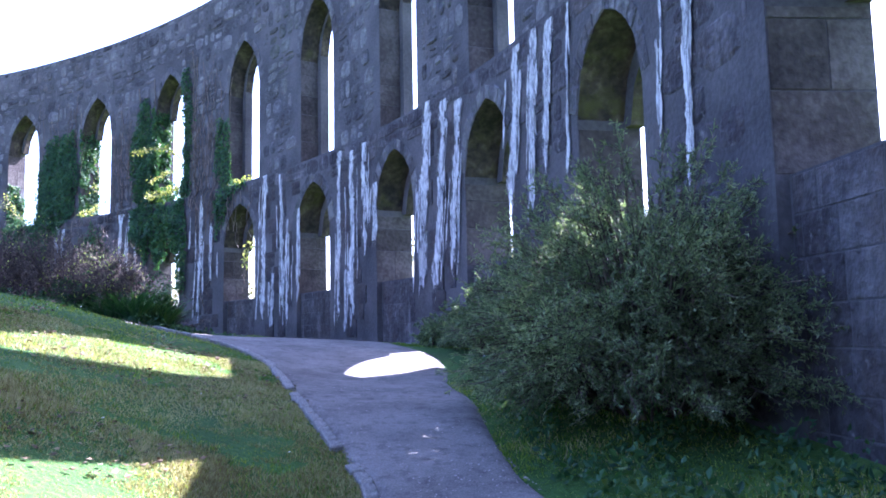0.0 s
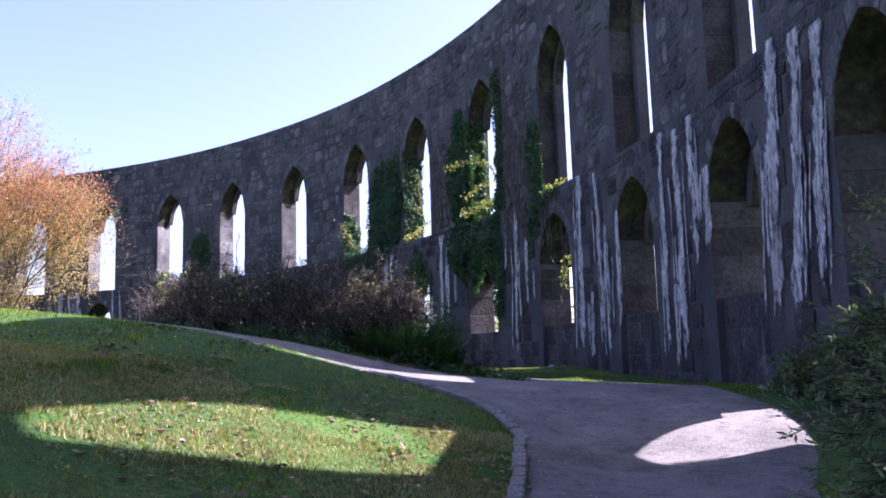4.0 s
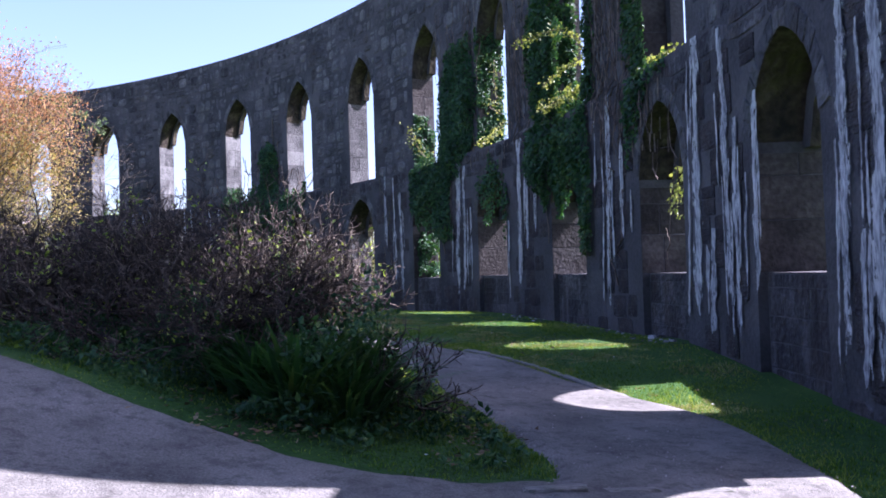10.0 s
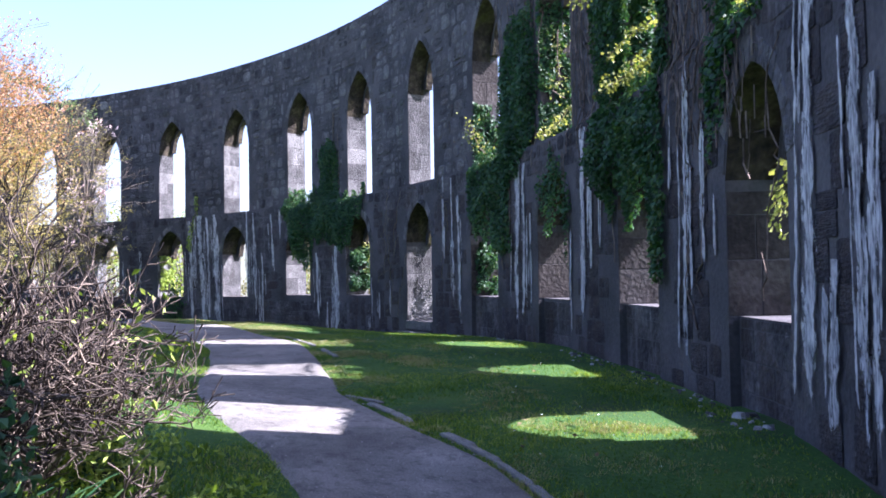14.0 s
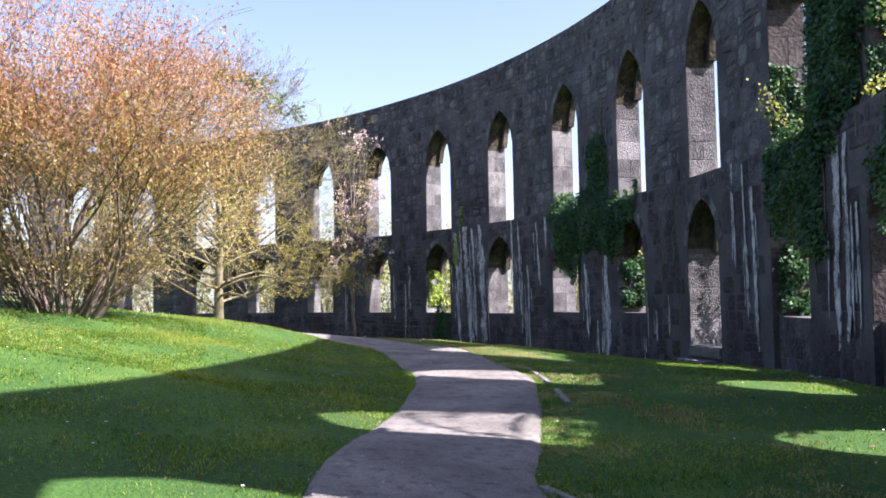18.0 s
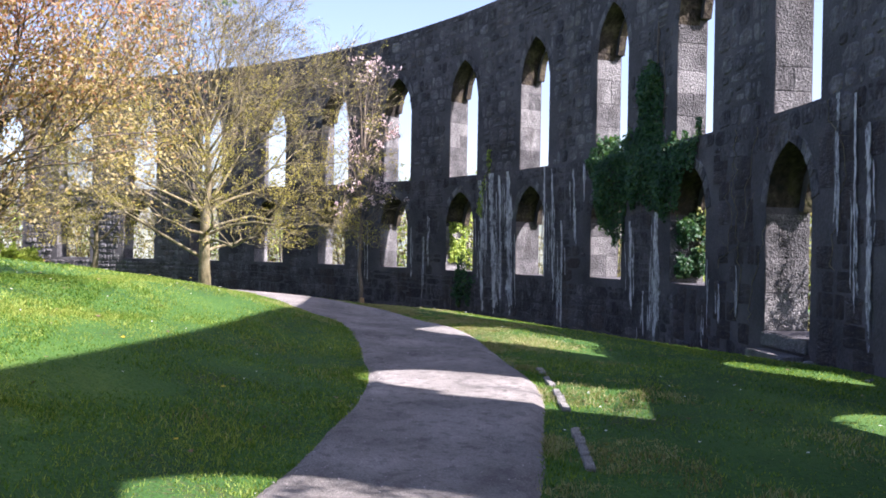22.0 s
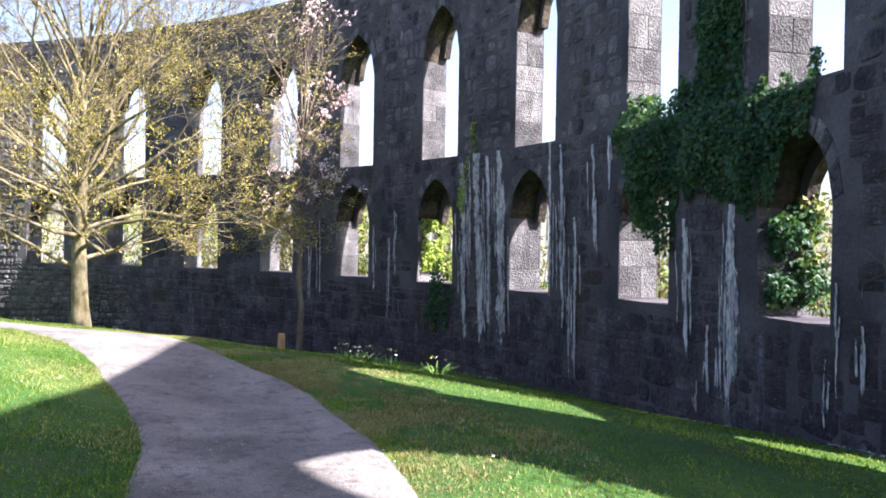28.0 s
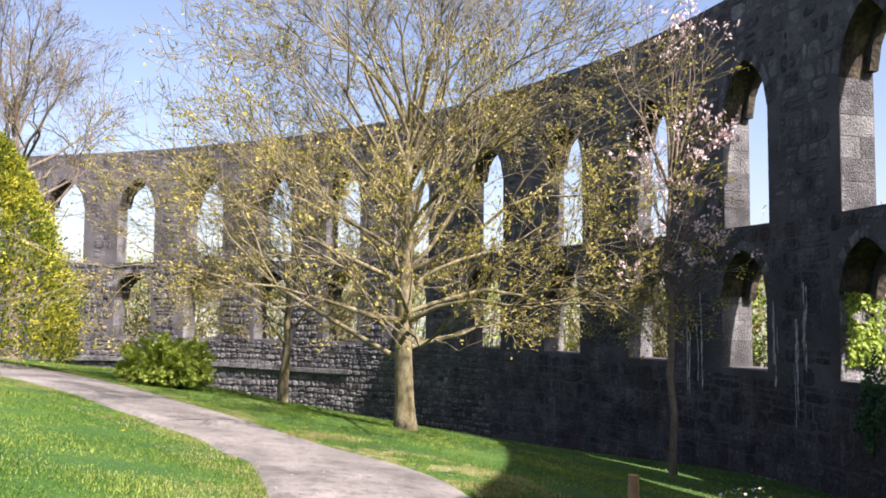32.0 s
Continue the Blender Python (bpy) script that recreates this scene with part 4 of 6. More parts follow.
def grow(p, d, length, r, depth, cfg, segs, tips, level=0):
    """A limb of a few bends that divides into thinner limbs."""
    p, d = np.array(p, float), unit(d)
    n = cfg.get("kinks", 3) if depth > 1 else max(cfg.get("kinks", 3) - 1, 2)
    taper = cfg.get("taper", 0.72)
    r_end = max(r * taper, cfg.get("rmin", 0.004))
    spots = []
    for k in range(n):
        d = unit(d + rng.normal(size=3) * cfg.get("bend", 0.12) + np.array((0, 0, cfg.get("lift", 0.05))))
        if p[2] + d[2] * length / n < cfg.get("floor", -9):
            d = unit((d[0], d[1], abs(d[2]) + 0.15))
        q = p + d * length / n
        segs.append((p, q, r + (r_end - r) * k / n, r + (r_end - r) * (k + 1) / n, level))
        p = q
        spots.append((p, d))
    if depth == 0:
        tips.append((p, d))
        return
    kids = cfg["kids"][min(level, len(cfg["kids"]) - 1)]
    for k in range(kids):
        at, dd = (p, d) if k < 2 or rng.random() < 0.45 else spots[rng.integers(0, n)]
        ax = unit(np.cross(dd, rng.normal(size=3)))
        ang = rng.uniform(*cfg.get("angle", (0.35, 0.8))) * (0.45 if k == 0 else 1)
        nd = dd * math.cos(ang) + ax * math.sin(ang)
        grow(at, nd, length * rng.uniform(*cfg.get("shrink", (0.62, 0.85))), r_end * (0.85 if k == 0 else rng.uniform(0.5, 0.72)), depth - 1, cfg, segs, tips, level + 1)


def wood_mesh(name, segs, thick=0.03):
    big = [s for s in segs if s[2] >= thick]
    small = [s for s in segs if s[2] < thick]
    pieces = [tubes(b, n) for b, n in ((big, 8), (small, 3)) if b]
    v, q = join(*pieces)
    return mesh_from(name, v, q, smooth=True)


def stem_mesh(name, segs, sides=10):
    """One unbroken tapered stem through a chain of segments."""
    rings = [(segs[0][0], segs[0][2])] + [(x[1], x[3]) for x in segs]
    v, q = [], []
    for i, (p, r) in enumerate(rings):
        for k in range(sides):
            w = 2 * math.pi * k / sides
            rr = r * (1 + 0.12 * noise.noise((math.cos(w) * 1.5, math.sin(w) * 1.5, i * 0.8)))
            v.append(np.array(p) + np.array((math.cos(w) * rr, math.sin(w) * rr, 0)))
    for i in range(len(rings) - 1):
        q += [(i * sides + k, i * sides + (k + 1) % sides, (i + 1) * sides + (k + 1) % sides, (i + 1) * sides + k) for k in range(sides)]
    return mesh_from(name, np.array(v), q, smooth=True)


def tip_places(tips, per, spread, back=0.3):
    p = np.repeat(np.array([t[0] for t in tips]), per, 0)
    d = np.repeat(np.array([t[1] for t in tips]), per, 0)
    return p - d * rng.uniform(0, back, (len(p), 1)) + rng.normal(size=p.shape) * spread, d


def on_ground(x, y, dz=0.0):
    return (x, y, float(gz(x, y)) + dz)


# bare-budding maple
def maple(at, height, limbs, reach, label, r=0.19, first=1.6, leaf=0.062, per=3, leaf_mat=None, bark=None, lean=(0, 0)):
    t = thing("tree", label, "tree", at)
    trunk, segs, tips, axis_pts = [], [], [], []
    p = np.array((0, 0, -0.25))
    d = unit((lean[0], lean[1], 1))
    n = 9
    for k in range(n):
        f0, f1 = k / n, (k + 1) / n
        q = p + unit(d + rng.normal(size=3) * 0.05) * height * 0.66 / n
        trunk.append((p, q, r * (1.4 if k == 0 else 1.08 - 0.85 * f0), r * (1.08 - 0.85 * f1), 0))
        axis_pts.append((p, q))
        p = q
        d = unit(d + np.array((0, 0, 0.15)))
    cfg = {"kids": [4, 4, 4, 4], "bend": 0.17, "lift": 0.04, "angle": (0.3, 0.8), "shrink": (0.5, 0.78), "taper": 0.62, "rmin": 0.0055, "floor": first + 0.1}
    for k in range(limbs):
        f = k / (limbs - 1)
        hgt = first + (height * 0.62 - first) * f ** 0.9
        i2 = min(int((hgt + 0.25) / (height * 0.66) * n), n - 1)
        a0, a1 = axis_pts[i2]
        base = a0 + (a1 - a0) * rng.uniform(0, 1)
        a = 2.4 * k + rng.uniform(-0.4, 0.4)
        el = radians(lerp(f, [0, 0.3, 1], [17, 32, 72]) + rng.uniform(-8, 8))
        ln = reach * lerp(f, [0, 0.4, 1], [0.5, 0.5, 0.42]) * rng.uniform(0.8, 1.1)
        grow(base, (math.cos(a) * math.cos(el), math.sin(a) * math.cos(el), math.sin(el)), ln, r * lerp(f, [0, 1], [0.27, 0.2]), 4, cfg, segs, tips, 0)
    part("trunk", stem_mesh("trunk", trunk), bark or M_PALEBARK, t)
    part("branchwork", wood_mesh("branchwork", segs), M_PALEBARK if bark is None else bark, t)
    pl, dd = tip_places(tips, per, 0.05, 0.3)
    leafy = rng.random(len(pl)) < np.interp(pl[:, 2] / height, [0.3, 0.5, 0.7, 1.0], [1.0, 0.9, 0.3, 0.12])
    pl, dd = pl[leafy], dd[leafy]
    part("crown", mesh_from("crown", *leaves(pl, leaf, 0.6, along=dd, jitter=0.7)), leaf_mat or M_BUD, t, "small yellow-green spring leaves")
    return t


maple(on_ground(-35.9, 24.4), 9.8, 44, 5.2, "young maple with pale trunk and yellow-green spring buds on the verge", r=0.2, per=6, leaf=0.056)
maple(on_ground(-40.2, 21.1), 5.2, 13, 2.6, "small leaning tree with pale trunk and sparse buds by the wall", r=0.14, lean=(0.25, 0.1), first=1.5)
maple(on_ground(-46.0, 11.3), 13.0, 22, 5.0, "tall tree with bare purplish twigs and few pale leaves", r=0.26, first=3.5, per=2, bark=M_BARK)


# copper shrub with many stems
def copper_shrub(at):
    t = thing("shrub", "large copper-orange spring shrub with many thin stems on the mound", "shrub", at)
    segs, tips = [], []
    cfg = {"kids": [3, 3, 3, 3], "bend": 0.14, "lift": 0.08, "angle": (0.25, 0.7), "shrink": (0.6, 0.85), "taper": 0.72, "rmin": 0.004}
    for k in range(30):
        a = rng.uniform(0, 2 * math.pi)
        f = rng.uniform(0.05, 1.1)
        grow((math.cos(a) * 0.5 * f, math.sin(a) * 0.5 * f, -0.15), (math.cos(a) * 0.85 * f, math.sin(a) * 0.85 * f, 1), rng.uniform(1.3, 2.0), 0.036, 4, cfg, segs, tips)
    pl, dd = tip_places(tips, 22, 0.2, 0.8)
    fine = [x for x in segs if x[4] >= 1]
    for k in range(60):
        a, r1 = rng.uniform(0, 6.28), rng.uniform(0.3, 1.3)
        seg3 = []
        grow((math.cos(a) * r1 * 0.5, math.sin(a) * r1 * 0.5, -0.1), (math.cos(a) * 0.9, math.sin(a) * 0.9, 1), 0.75, 0.014, 2, cfg, seg3, [], 1)
        fine += seg3
        segs += seg3
    part("stemwork", wood_mesh("stemwork", segs, 0.02), M_BARK, t)
    mid = np.array([(np.array(x[0]) + np.array(x[1])) / 2 for x in fine])
    way = np.array([unit(np.array(x[1]) - np.array(x[0])) for x in fine])
    pl = np.vstack([pl, np.repeat(mid, 4, 0) + rng.normal(size=(4 * len(mid), 3)) * 0.16])
    dd = np.vstack([dd, np.repeat(way, 4, 0)])
    dome = (np.hypot(pl[:, 0], pl[:, 1]) / 3.5) ** 2 + ((pl[:, 2] - 2.6) / 3.9) ** 2 + 0.12 * rng.normal(size=len(pl)) < 1
    dome &= pl[:, 2] > 0.25 + 0.3 * np.hypot(pl[:, 0], pl[:, 1]) * rng.uniform(0.1, 1.0, len(pl))
    pl, dd = pl[dome], dd[dome]
    hi = pl[:, 2] + 0.8 * rng.normal(size=len(pl)) > 2.8
    part("copper_leaves", mesh_from("copper_leaves", *leaves(pl[hi], 0.052, 0.55, along=dd[hi], jitter=0.8)), M_COPPER, t, "copper-orange young leaves")
    part("olive_leaves", mesh_from("olive_leaves", *leaves(pl[~hi], 0.055, 0.55, along=dd[~hi], jitter=0.8)), M_OLIVE, t, "olive-yellow lower leaves")
    bough = [np.array(p) for p in ((-1.2, 0.9, 4.3), (-0.8, 2.5, 4.4), (0.1, 3.2, 4.05), (1.0, 3.65, 3.4))]
    seg2, pl, dd = [(bough[k], bough[k + 1], 0.03 - 0.008 * k, 0.022 - 0.008 * k, 0) for k in range(3)], [], []
    for k in range(46):
        f = rng.uniform(0.9, 3.0)
        m = min(int(f), 2)
        root = bough[m] + (bough[m + 1] - bough[m]) * (f - m)
        way = unit(unit(bough[m + 1] - bough[m]) * 0.6 + rng.normal(size=3) * np.array((0.5, 0.5, 0.3)))
        tip = root + way * rng.uniform(0.15, 0.5)
        seg2.append((root, tip, 0.006, 0.003, 0))
        pl.append(root + (tip - root) * rng.uniform(0.2, 1.05, (18, 1)) + rng.normal(size=(18, 3)) * 0.035)
        dd.append(np.repeat(way[None], 18, 0))
    b = part("leafy_branch", wood_mesh("leafy_branch", seg2), M_BARK, t)
    part("green_leaves", mesh_from("green_leaves", *leaves(np.vstack(pl), 0.06, 0.6, along=np.vstack(dd), jitter=0.7)), M_BROOM, b, "dull green leaves")


copper_shrub(on_ground(-19.6, 18.3))


# magnolia against the wall
def magnolia(at):
    t = thing("magnolia", "slender magnolia with pinkish white blossoms before the dark wall", "tree", at)
    segs, tips = [], []
    p = np.array((0, 0, -0.3))
    trunk = []
    for k in range(8):
        q = p + unit((rng.normal() * 0.05, rng.normal() * 0.05, 1)) * 0.72
        trunk.append((p, q, 0.085 - 0.007 * k, 0.078 - 0.007 * k, 0))
        if k > 2:
            for j in range(4):
                a = rng.uniform(0, 6.3)
                grow(q, (math.cos(a), math.sin(a), 1.1), 0.75, 0.024, 2, {"kids": [4, 3], "bend": 0.18, "lift": 0.15, "angle": (0.3, 0.7), "shrink": (0.6, 0.85), "rmin": 0.005}, segs, tips)
        p = q
    for j in range(5):
        a = 6.28 * j / 5
        grow(p, (math.cos(a) * 0.45, math.sin(a) * 0.45, 1.2), 1.3, 0.035, 3, {"kids": [3, 2], "bend": 0.12, "lift": 0.12, "angle": (0.25, 0.6), "shrink": (0.6, 0.85), "rmin": 0.005}, segs, tips)
    part("trunk", stem_mesh("trunk", trunk), M_BARK, t)
    part("branchwork", wood_mesh("branchwork", segs), M_BARK, t)
    keep = [x for x in tips if rng.random() < 0.65]
    pl, dd = tip_places(keep, 8, 0.045, 0.06)
    part("blossoms", mesh_from("blossoms", *leaves(pl, 0.078, 0.6, along=dd, jitter=0.6)), M_BLOSSOM, t, "pinkish white open blossoms")


magnolia(on_ground(-35.6, 29.5))


# evergreen broom beside the path
def needle_bush(at, rx, ry, h, shoots, label, leaf_mat, needle=0.04, category="bush", stem_mat=None, per=34, aspect=0.28, plumes=0):
    t = thing("bush", label, category, at)
    segs, pl, dd = [], [], []
    for k in range(shoots):
        a, f = rng.uniform(0, 2 * math.pi), math.sqrt(rng.uniform(0, 1))
        u = rng.uniform(0.0, 1.0)
        el = math.asin(min(u, 1))
        lump = 1 + 0.16 * noise.noise((math.cos(a) * 1.8, math.sin(a) * 1.8, u * 2.2)) * 2
        end = np.array((math.cos(a) * rx * math.cos(el) ** 0.5, math.sin(a) * ry * math.cos(el) ** 0.5, h * (0.06 + 0.94 * u))) * lump * rng.uniform(0.66, 1.1)
        start = end * rng.uniform(0.35, 0.6) * np.array((0.9, 0.9, 1.0))
        bend = (start + end) / 2 + np.array((0, 0, 0.12 * h)) + rng.normal(size=3) * 0.05
        q0, q1 = start, bend
        segs.append((q0, q1, 0.009, 0.006, 0))
        segs.append((q1, end, 0.006, 0.002, 0))
        f2 = rng.uniform(0.0, 1.0, per)[:, None]
        line = np.where(f2 < 0.3, q0 + (q1 - q0) * (0.5 + f2 / 0.6), q1 + (end - q1) * (f2 - 0.3) / 0.7)
        pl.append(line + rng.normal(size=line.shape) * 0.012)
        dd.append(np.repeat(unit(end - q1)[None], per, 0))
        for j in range(plumes):
            root = q1 + (end - q1) * rng.uniform(0.1, 0.9)
            way = unit(unit(end - q1) + rng.normal(size=3) * 0.55 + np.array((0, 0, 0.12)))
            tip = root + way * rng.uniform(0.1, 0.26)
            segs.append((root, tip, 0.003, 0.0015, 0))
            f3 = rng.uniform(0.05, 1.0, 14)[:, None]
            pl.append(root + (tip - root) * f3)
            dd.append(np.repeat(way[None], 14, 0))
    for k in range(24):
        a = rng.uniform(0, 6.3)
        segs.append((np.array((math.cos(a) * 0.2, math.sin(a) * 0.2, -0.1)), np.array((math.cos(a) * rx * 0.5, math.sin(a) * ry * 0.5, h * rng.uniform(0.25, 0.6))), 0.022, 0.008, 0))
    part("stemwork", wood_mesh("stemwork", segs), stem_mat or M_TWIG, t)
    part("foliage", mesh_from("foliage", *leaves(np.vstack(pl), needle, aspect, along=np.vstack(dd), jitter=0.75)), leaf_mat, t)
    return t


needle_bush(on_ground(1.85, 7.7), 1.55, 1.8, 1.95, 1900, "large evergreen bush with fine needle leaves beside the path", M_BROOM, 0.05, per=22, aspect=0.2, plumes=6)
needle_bush(on_ground(-0.05, 14.3), 0.45, 0.6, 0.5, 260, "low dark green weeds at the foot of the wall", M_BROOM, 0.07, per=20)
needle_bush(on_ground(0.65, 13.4), 0.7, 0.8, 0.95, 420, "small dark green bush at the foot of the wall", M_BROOM, 0.07, per=24)
needle_bush(on_ground(*rim(0.236, 3.0)), 1.5, 1.5, 4.2, 620, "green leafy shrub outside the doorway", M_FRESH, 0.13, per=22)
needle_bush(on_ground(-39.0, 18.6), 1.05, 1.0, 1.0, 520, "light green leafy shrub beside the path", M_LIMELEAF, 0.13, per=34, aspect=0.55)


# bare brown hedge on the island between the paths
def twig_bush(at, stems, length, label, depth=4, leaf_share=0.015, seed_spread=0.35, flat=0.8, clear=-1.0):
    t = thing("bush", label, "bush", at)
    segs, tips = [], []
    cfg = {"kids": (3, 4, 4, 4), "kinks": 4, "bend": 0.25, "lift": 0.05, "angle": (0.45, 1.2), "shrink": (0.52, 0.8), "taper": 0.7, "rmin": 0.004, "floor": clear}
    for k in range(stems):
        a = rng.uniform(0, 2 * math.pi)
        f = rng.uniform(0.2, 1)
        grow((math.cos(a) * seed_spread * f, math.sin(a) * seed_spread * f, -0.1), (math.cos(a) * flat, math.sin(a) * flat, rng.uniform(0.5, 1.3)), 1.12 * length * rng.uniform(0.8, 1.2), 0.03, depth, cfg, segs, tips)
    part("twigwork", wood_mesh("twigwork", segs, 0.015), M_TWIG, t)
    few = [x for x in tips if rng.random() < leaf_share]
    if few:
        pl, dd = tip_places(few, 6, 0.06, 0.2)
        part("leaves", mesh_from("leaves", *leaves(pl, 0.05, 0.5, along=dd, jitter=0.7)), M_FRESH, t, "few fresh green leaves")
    return t


HEDGE = "dense leafless brown twiggy bush between the two paths"
twig_bush(on_ground(-6.5, 15.75), 20, 0.54, HEDGE, seed_spread=0.2, flat=0.6, clear=0.5)
twig_bush(on_ground(-5.4, 15.95), 6, 0.36, "small leafless dark twiggy shrub at the end of the hedge", depth=3, flat=0.6)
twig_bush(on_ground(-6.9, 15.5), 22, 0.58, HEDGE)
twig_bush(on_ground(-7.8, 15.4), 21, 0.56, HEDGE)
twig_bush(on_ground(-8.7, 15.2), 19, 0.54, HEDGE)
twig_bush(on_ground(-9.5, 15.2), 16, 0.48, HEDGE)
twig_bush(on_ground(-7.3, 15.9), 14, 0.5, HEDGE)


# strap-leaved clumps under the hedge
def strap_clump(at, n, height, label, mat):
    t = thing("plant_clump", label, "plant", at, "strap-leaved clumps under the hedge")
    v, q = [], []
    for k in range(n):
        a, rr = rng.uniform(0, 6.3), rng.uniform(0, 0.28)
        base = np.array((math.cos(a) * rr, math.sin(a) * rr, -0.03))
        out = rng.uniform(0.3, 1.2)
        hh = height * rng.uniform(0.6, 1.15)
        side = np.array((-math.sin(a), math.cos(a), 0)) * rng.uniform(0.011, 0.022)
        k0 = len(v)
        for s2 in range(5):
            f = s2 / 4
            c = base + np.array((math.cos(a) * out * f * f * height, math.sin(a) * out * f * f * height, hh * (f - 0.35 * out * f * f)))
            w = side * (1 - 0.8 * f * f)
            v += [c - w, c + w]
        q += [(k0 + 2 * j, k0 + 2 * j + 1, k0 + 2 * j + 3, k0 + 2 * j + 2) for j in range(4)]
    part("leaves", mesh_from("leaves", np.array(v), q, smooth=True), mat, t)
    return t


CLUMP = strap_clump(on_ground(-5.05, 15.1), 130, 0.5, "dark green strap-leaved clump at the edge of the path", M_IVY)
for dx, dy, tr in ((-5.4, 14.9, 40), (-5.8, 14.9, 100), (-5.3, 15.4, 170), (-5.7, 15.25, 300), (-5.5, 15.05, 75), (-6.0, 15.1, 140), (-5.15, 15.3, 260)):
    copy_thing(CLUMP, pose(*on_ground(dx, dy), 0, 0, tr) @ Matrix.Scale(1.45 if dy > 14.95 and -5.9 < dx < -5.2 else 1.1, 4))

# golden conifer
def conifer(at, r, h):
    t = thing("conifer", "rounded golden-green conifer on the lawn", "tree", at)
    pl, dd = [], []
    for k in range(7600):
        u = rng.uniform(0.0, 1.0)
        a = rng.uniform(0, 6.3)
        rad = r * (math.sin(math.pi * min(0.5 + 0.5 * u, 1.0)) ** 0.8 + 0.05) * (1 + 0.25 * noise.noise((math.cos(a) * 2, math.sin(a) * 2, u * 5)))
        rad *= rng.uniform(0.75, 1.0)
        p = np.array((math.cos(a) * rad, math.sin(a) * rad, 0.15 + u * h))
        n = 5
        pl.append(p + rng.normal(size=(n, 3)) * 0.06)
        dd.append(np.repeat(unit((math.cos(a), math.sin(a), 0.7))[None], n, 0))
    part("trunk", wood_mesh("trunk", [(np.array((0, 0, -0.2)), np.array((0, 0, h * 0.9)), 0.12, 0.02, 0)]), M_BARK, t)
    part("foliage", mesh_from("foliage", *leaves(np.vstack(pl), 0.095, 0.4, along=np.vstack(dd), jitter=0.6)), M_GOLD, t)


conifer(on_ground(-37.75, 15.0), 1.95, 4.9)

# ---- ivy ----
def in_opening(a, z, margin):
    c = CENTRES[int(np.argmin(np.abs(np.array(CENTRES) - a)))]
    x = abs(a - c) * rim_speed(c)
    sill, spring, rise = (low_inner if z < LEDGE_Z else high_inner)(c)
    return x < OPEN_W / 2 - margin and sill < z < arch_z(x, OPEN_W / 2, spring, rise)


def inside(shape, a, z):
    """Signed distance in metres of a place on the wall to the edge of an outline: positive within."""
    best, odd = 1e9, False
    for (a0, z0), (a1, z1) in zip(shape, shape[1:] + shape[:1]):
        x0, x1 = (a0 - a) * 29, (a1 - a) * 29
        y0, y1 = z0 - z, z1 - z
        if (y0 > 0) != (y1 > 0) and x0 + (x1 - x0) * y0 / (y0 - y1) > 0:
            odd = not odd
        d2 = (x1 - x0) ** 2 + (y1 - y0) ** 2
        f = min(max(-(x0 * (x1 - x0) + y0 * (y1 - y0)) / max(d2, 1e-9), 0), 1)
        best = min(best, math.hypot(x0 + f * (x1 - x0), y0 + f * (y1 - y0)))
    return best if odd else -best


def ivy_mass(label, shape, lift=0.28, dense=1700, depth=0.0, leaf=0.072, thin_top=False, mat=None):
    """Ivy that covers an outline on the wall, in lumps and hanging strands, on a few woody stems."""
    lo, hi = min(z for a, z in shape), max(z for a, z in shape)
    left, right = min(a for a, z in shape), max(a for a, z in shape)
    ivy = thing("ivy", label, "ivy", (*rim(0.5 * (left + right), -0.1), lo), "ivy on the ring wall")
    org = np.array(ivy.location)
    n = int((right - left + 0.02) * 29 * (hi - lo + 0.4) * dense)
    pl, dd = [], []
    for a, z, u in zip(rng.uniform(left - 0.01, right + 0.01, n), rng.uniform(lo - 0.25, hi + 0.15, n), rng.random(n)):
        strand = noise.noise((a * 95, z * 0.55, 2.0))
        lump = noise.noise((a * 32, z * 1.1, 7.0))
        d = inside(shape, a, z) + 0.3 * strand + 0.22 * lump + 0.08 * noise.noise((a * 200, z * 7, 3.0))
        if thin_top:
            d -= 0.9 * max(0.0, (z - lo) / (hi - lo) - 0.45)
        if d < 0.02 or u > 0.35 + 1.3 * d + 0.5 * max(strand, 0):
            continue
        base = SKIN if z < LEDGE_Z else SETBACK
        deep = lift * min(1.0, 0.25 + 1.1 * d) * (0.55 + 0.9 * max(lump, -0.4))
        back = depth if in_opening(a, z, 0.05) else 0.0
        pl.append(wall_point(a, z, base + back - 0.02 - deep * rng.uniform(0.35, 1.0)))
        dd.append(inward(a) * 0.35 + (0, 0, -0.8))
    nrm = inward(0.5 * (left + right)) + np.array((0, 0, 0.5))
    part("ivy_leaves", mesh_from("ivy_leaves", *leaves(np.array(pl) - org, leaf, 0.85, normal=nrm * 1.3, tilt=0.75, along=np.array(dd), jitter=0.45)), mat or M_IVY, ivy)
    for k in range(3):
        stem, a, z = [], rng.uniform(left, right), lo - rng.uniform(0, 0.4)
        while z < hi:
            a2, z2 = a + rng.uniform(-0.003, 0.003), z + 0.3
            if inside(shape, a2, z2) > -0.3 and not in_opening(a2, z2, -0.05) and not in_opening(a, z, -0.05):
                stem.append((wall_point(a, z, (SKIN if z < 6 else SETBACK) - 0.03) - org, wall_point(a2, z2, (SKIN if z2 < 6 else SETBACK) - 0.03) - org, 0.013, 0.012, 0))
            elif stem:
                break
            a, z = a2, z2
        if stem:
            part("ivy_stem", wood_mesh("ivy_stem", stem), M_BARK, ivy)


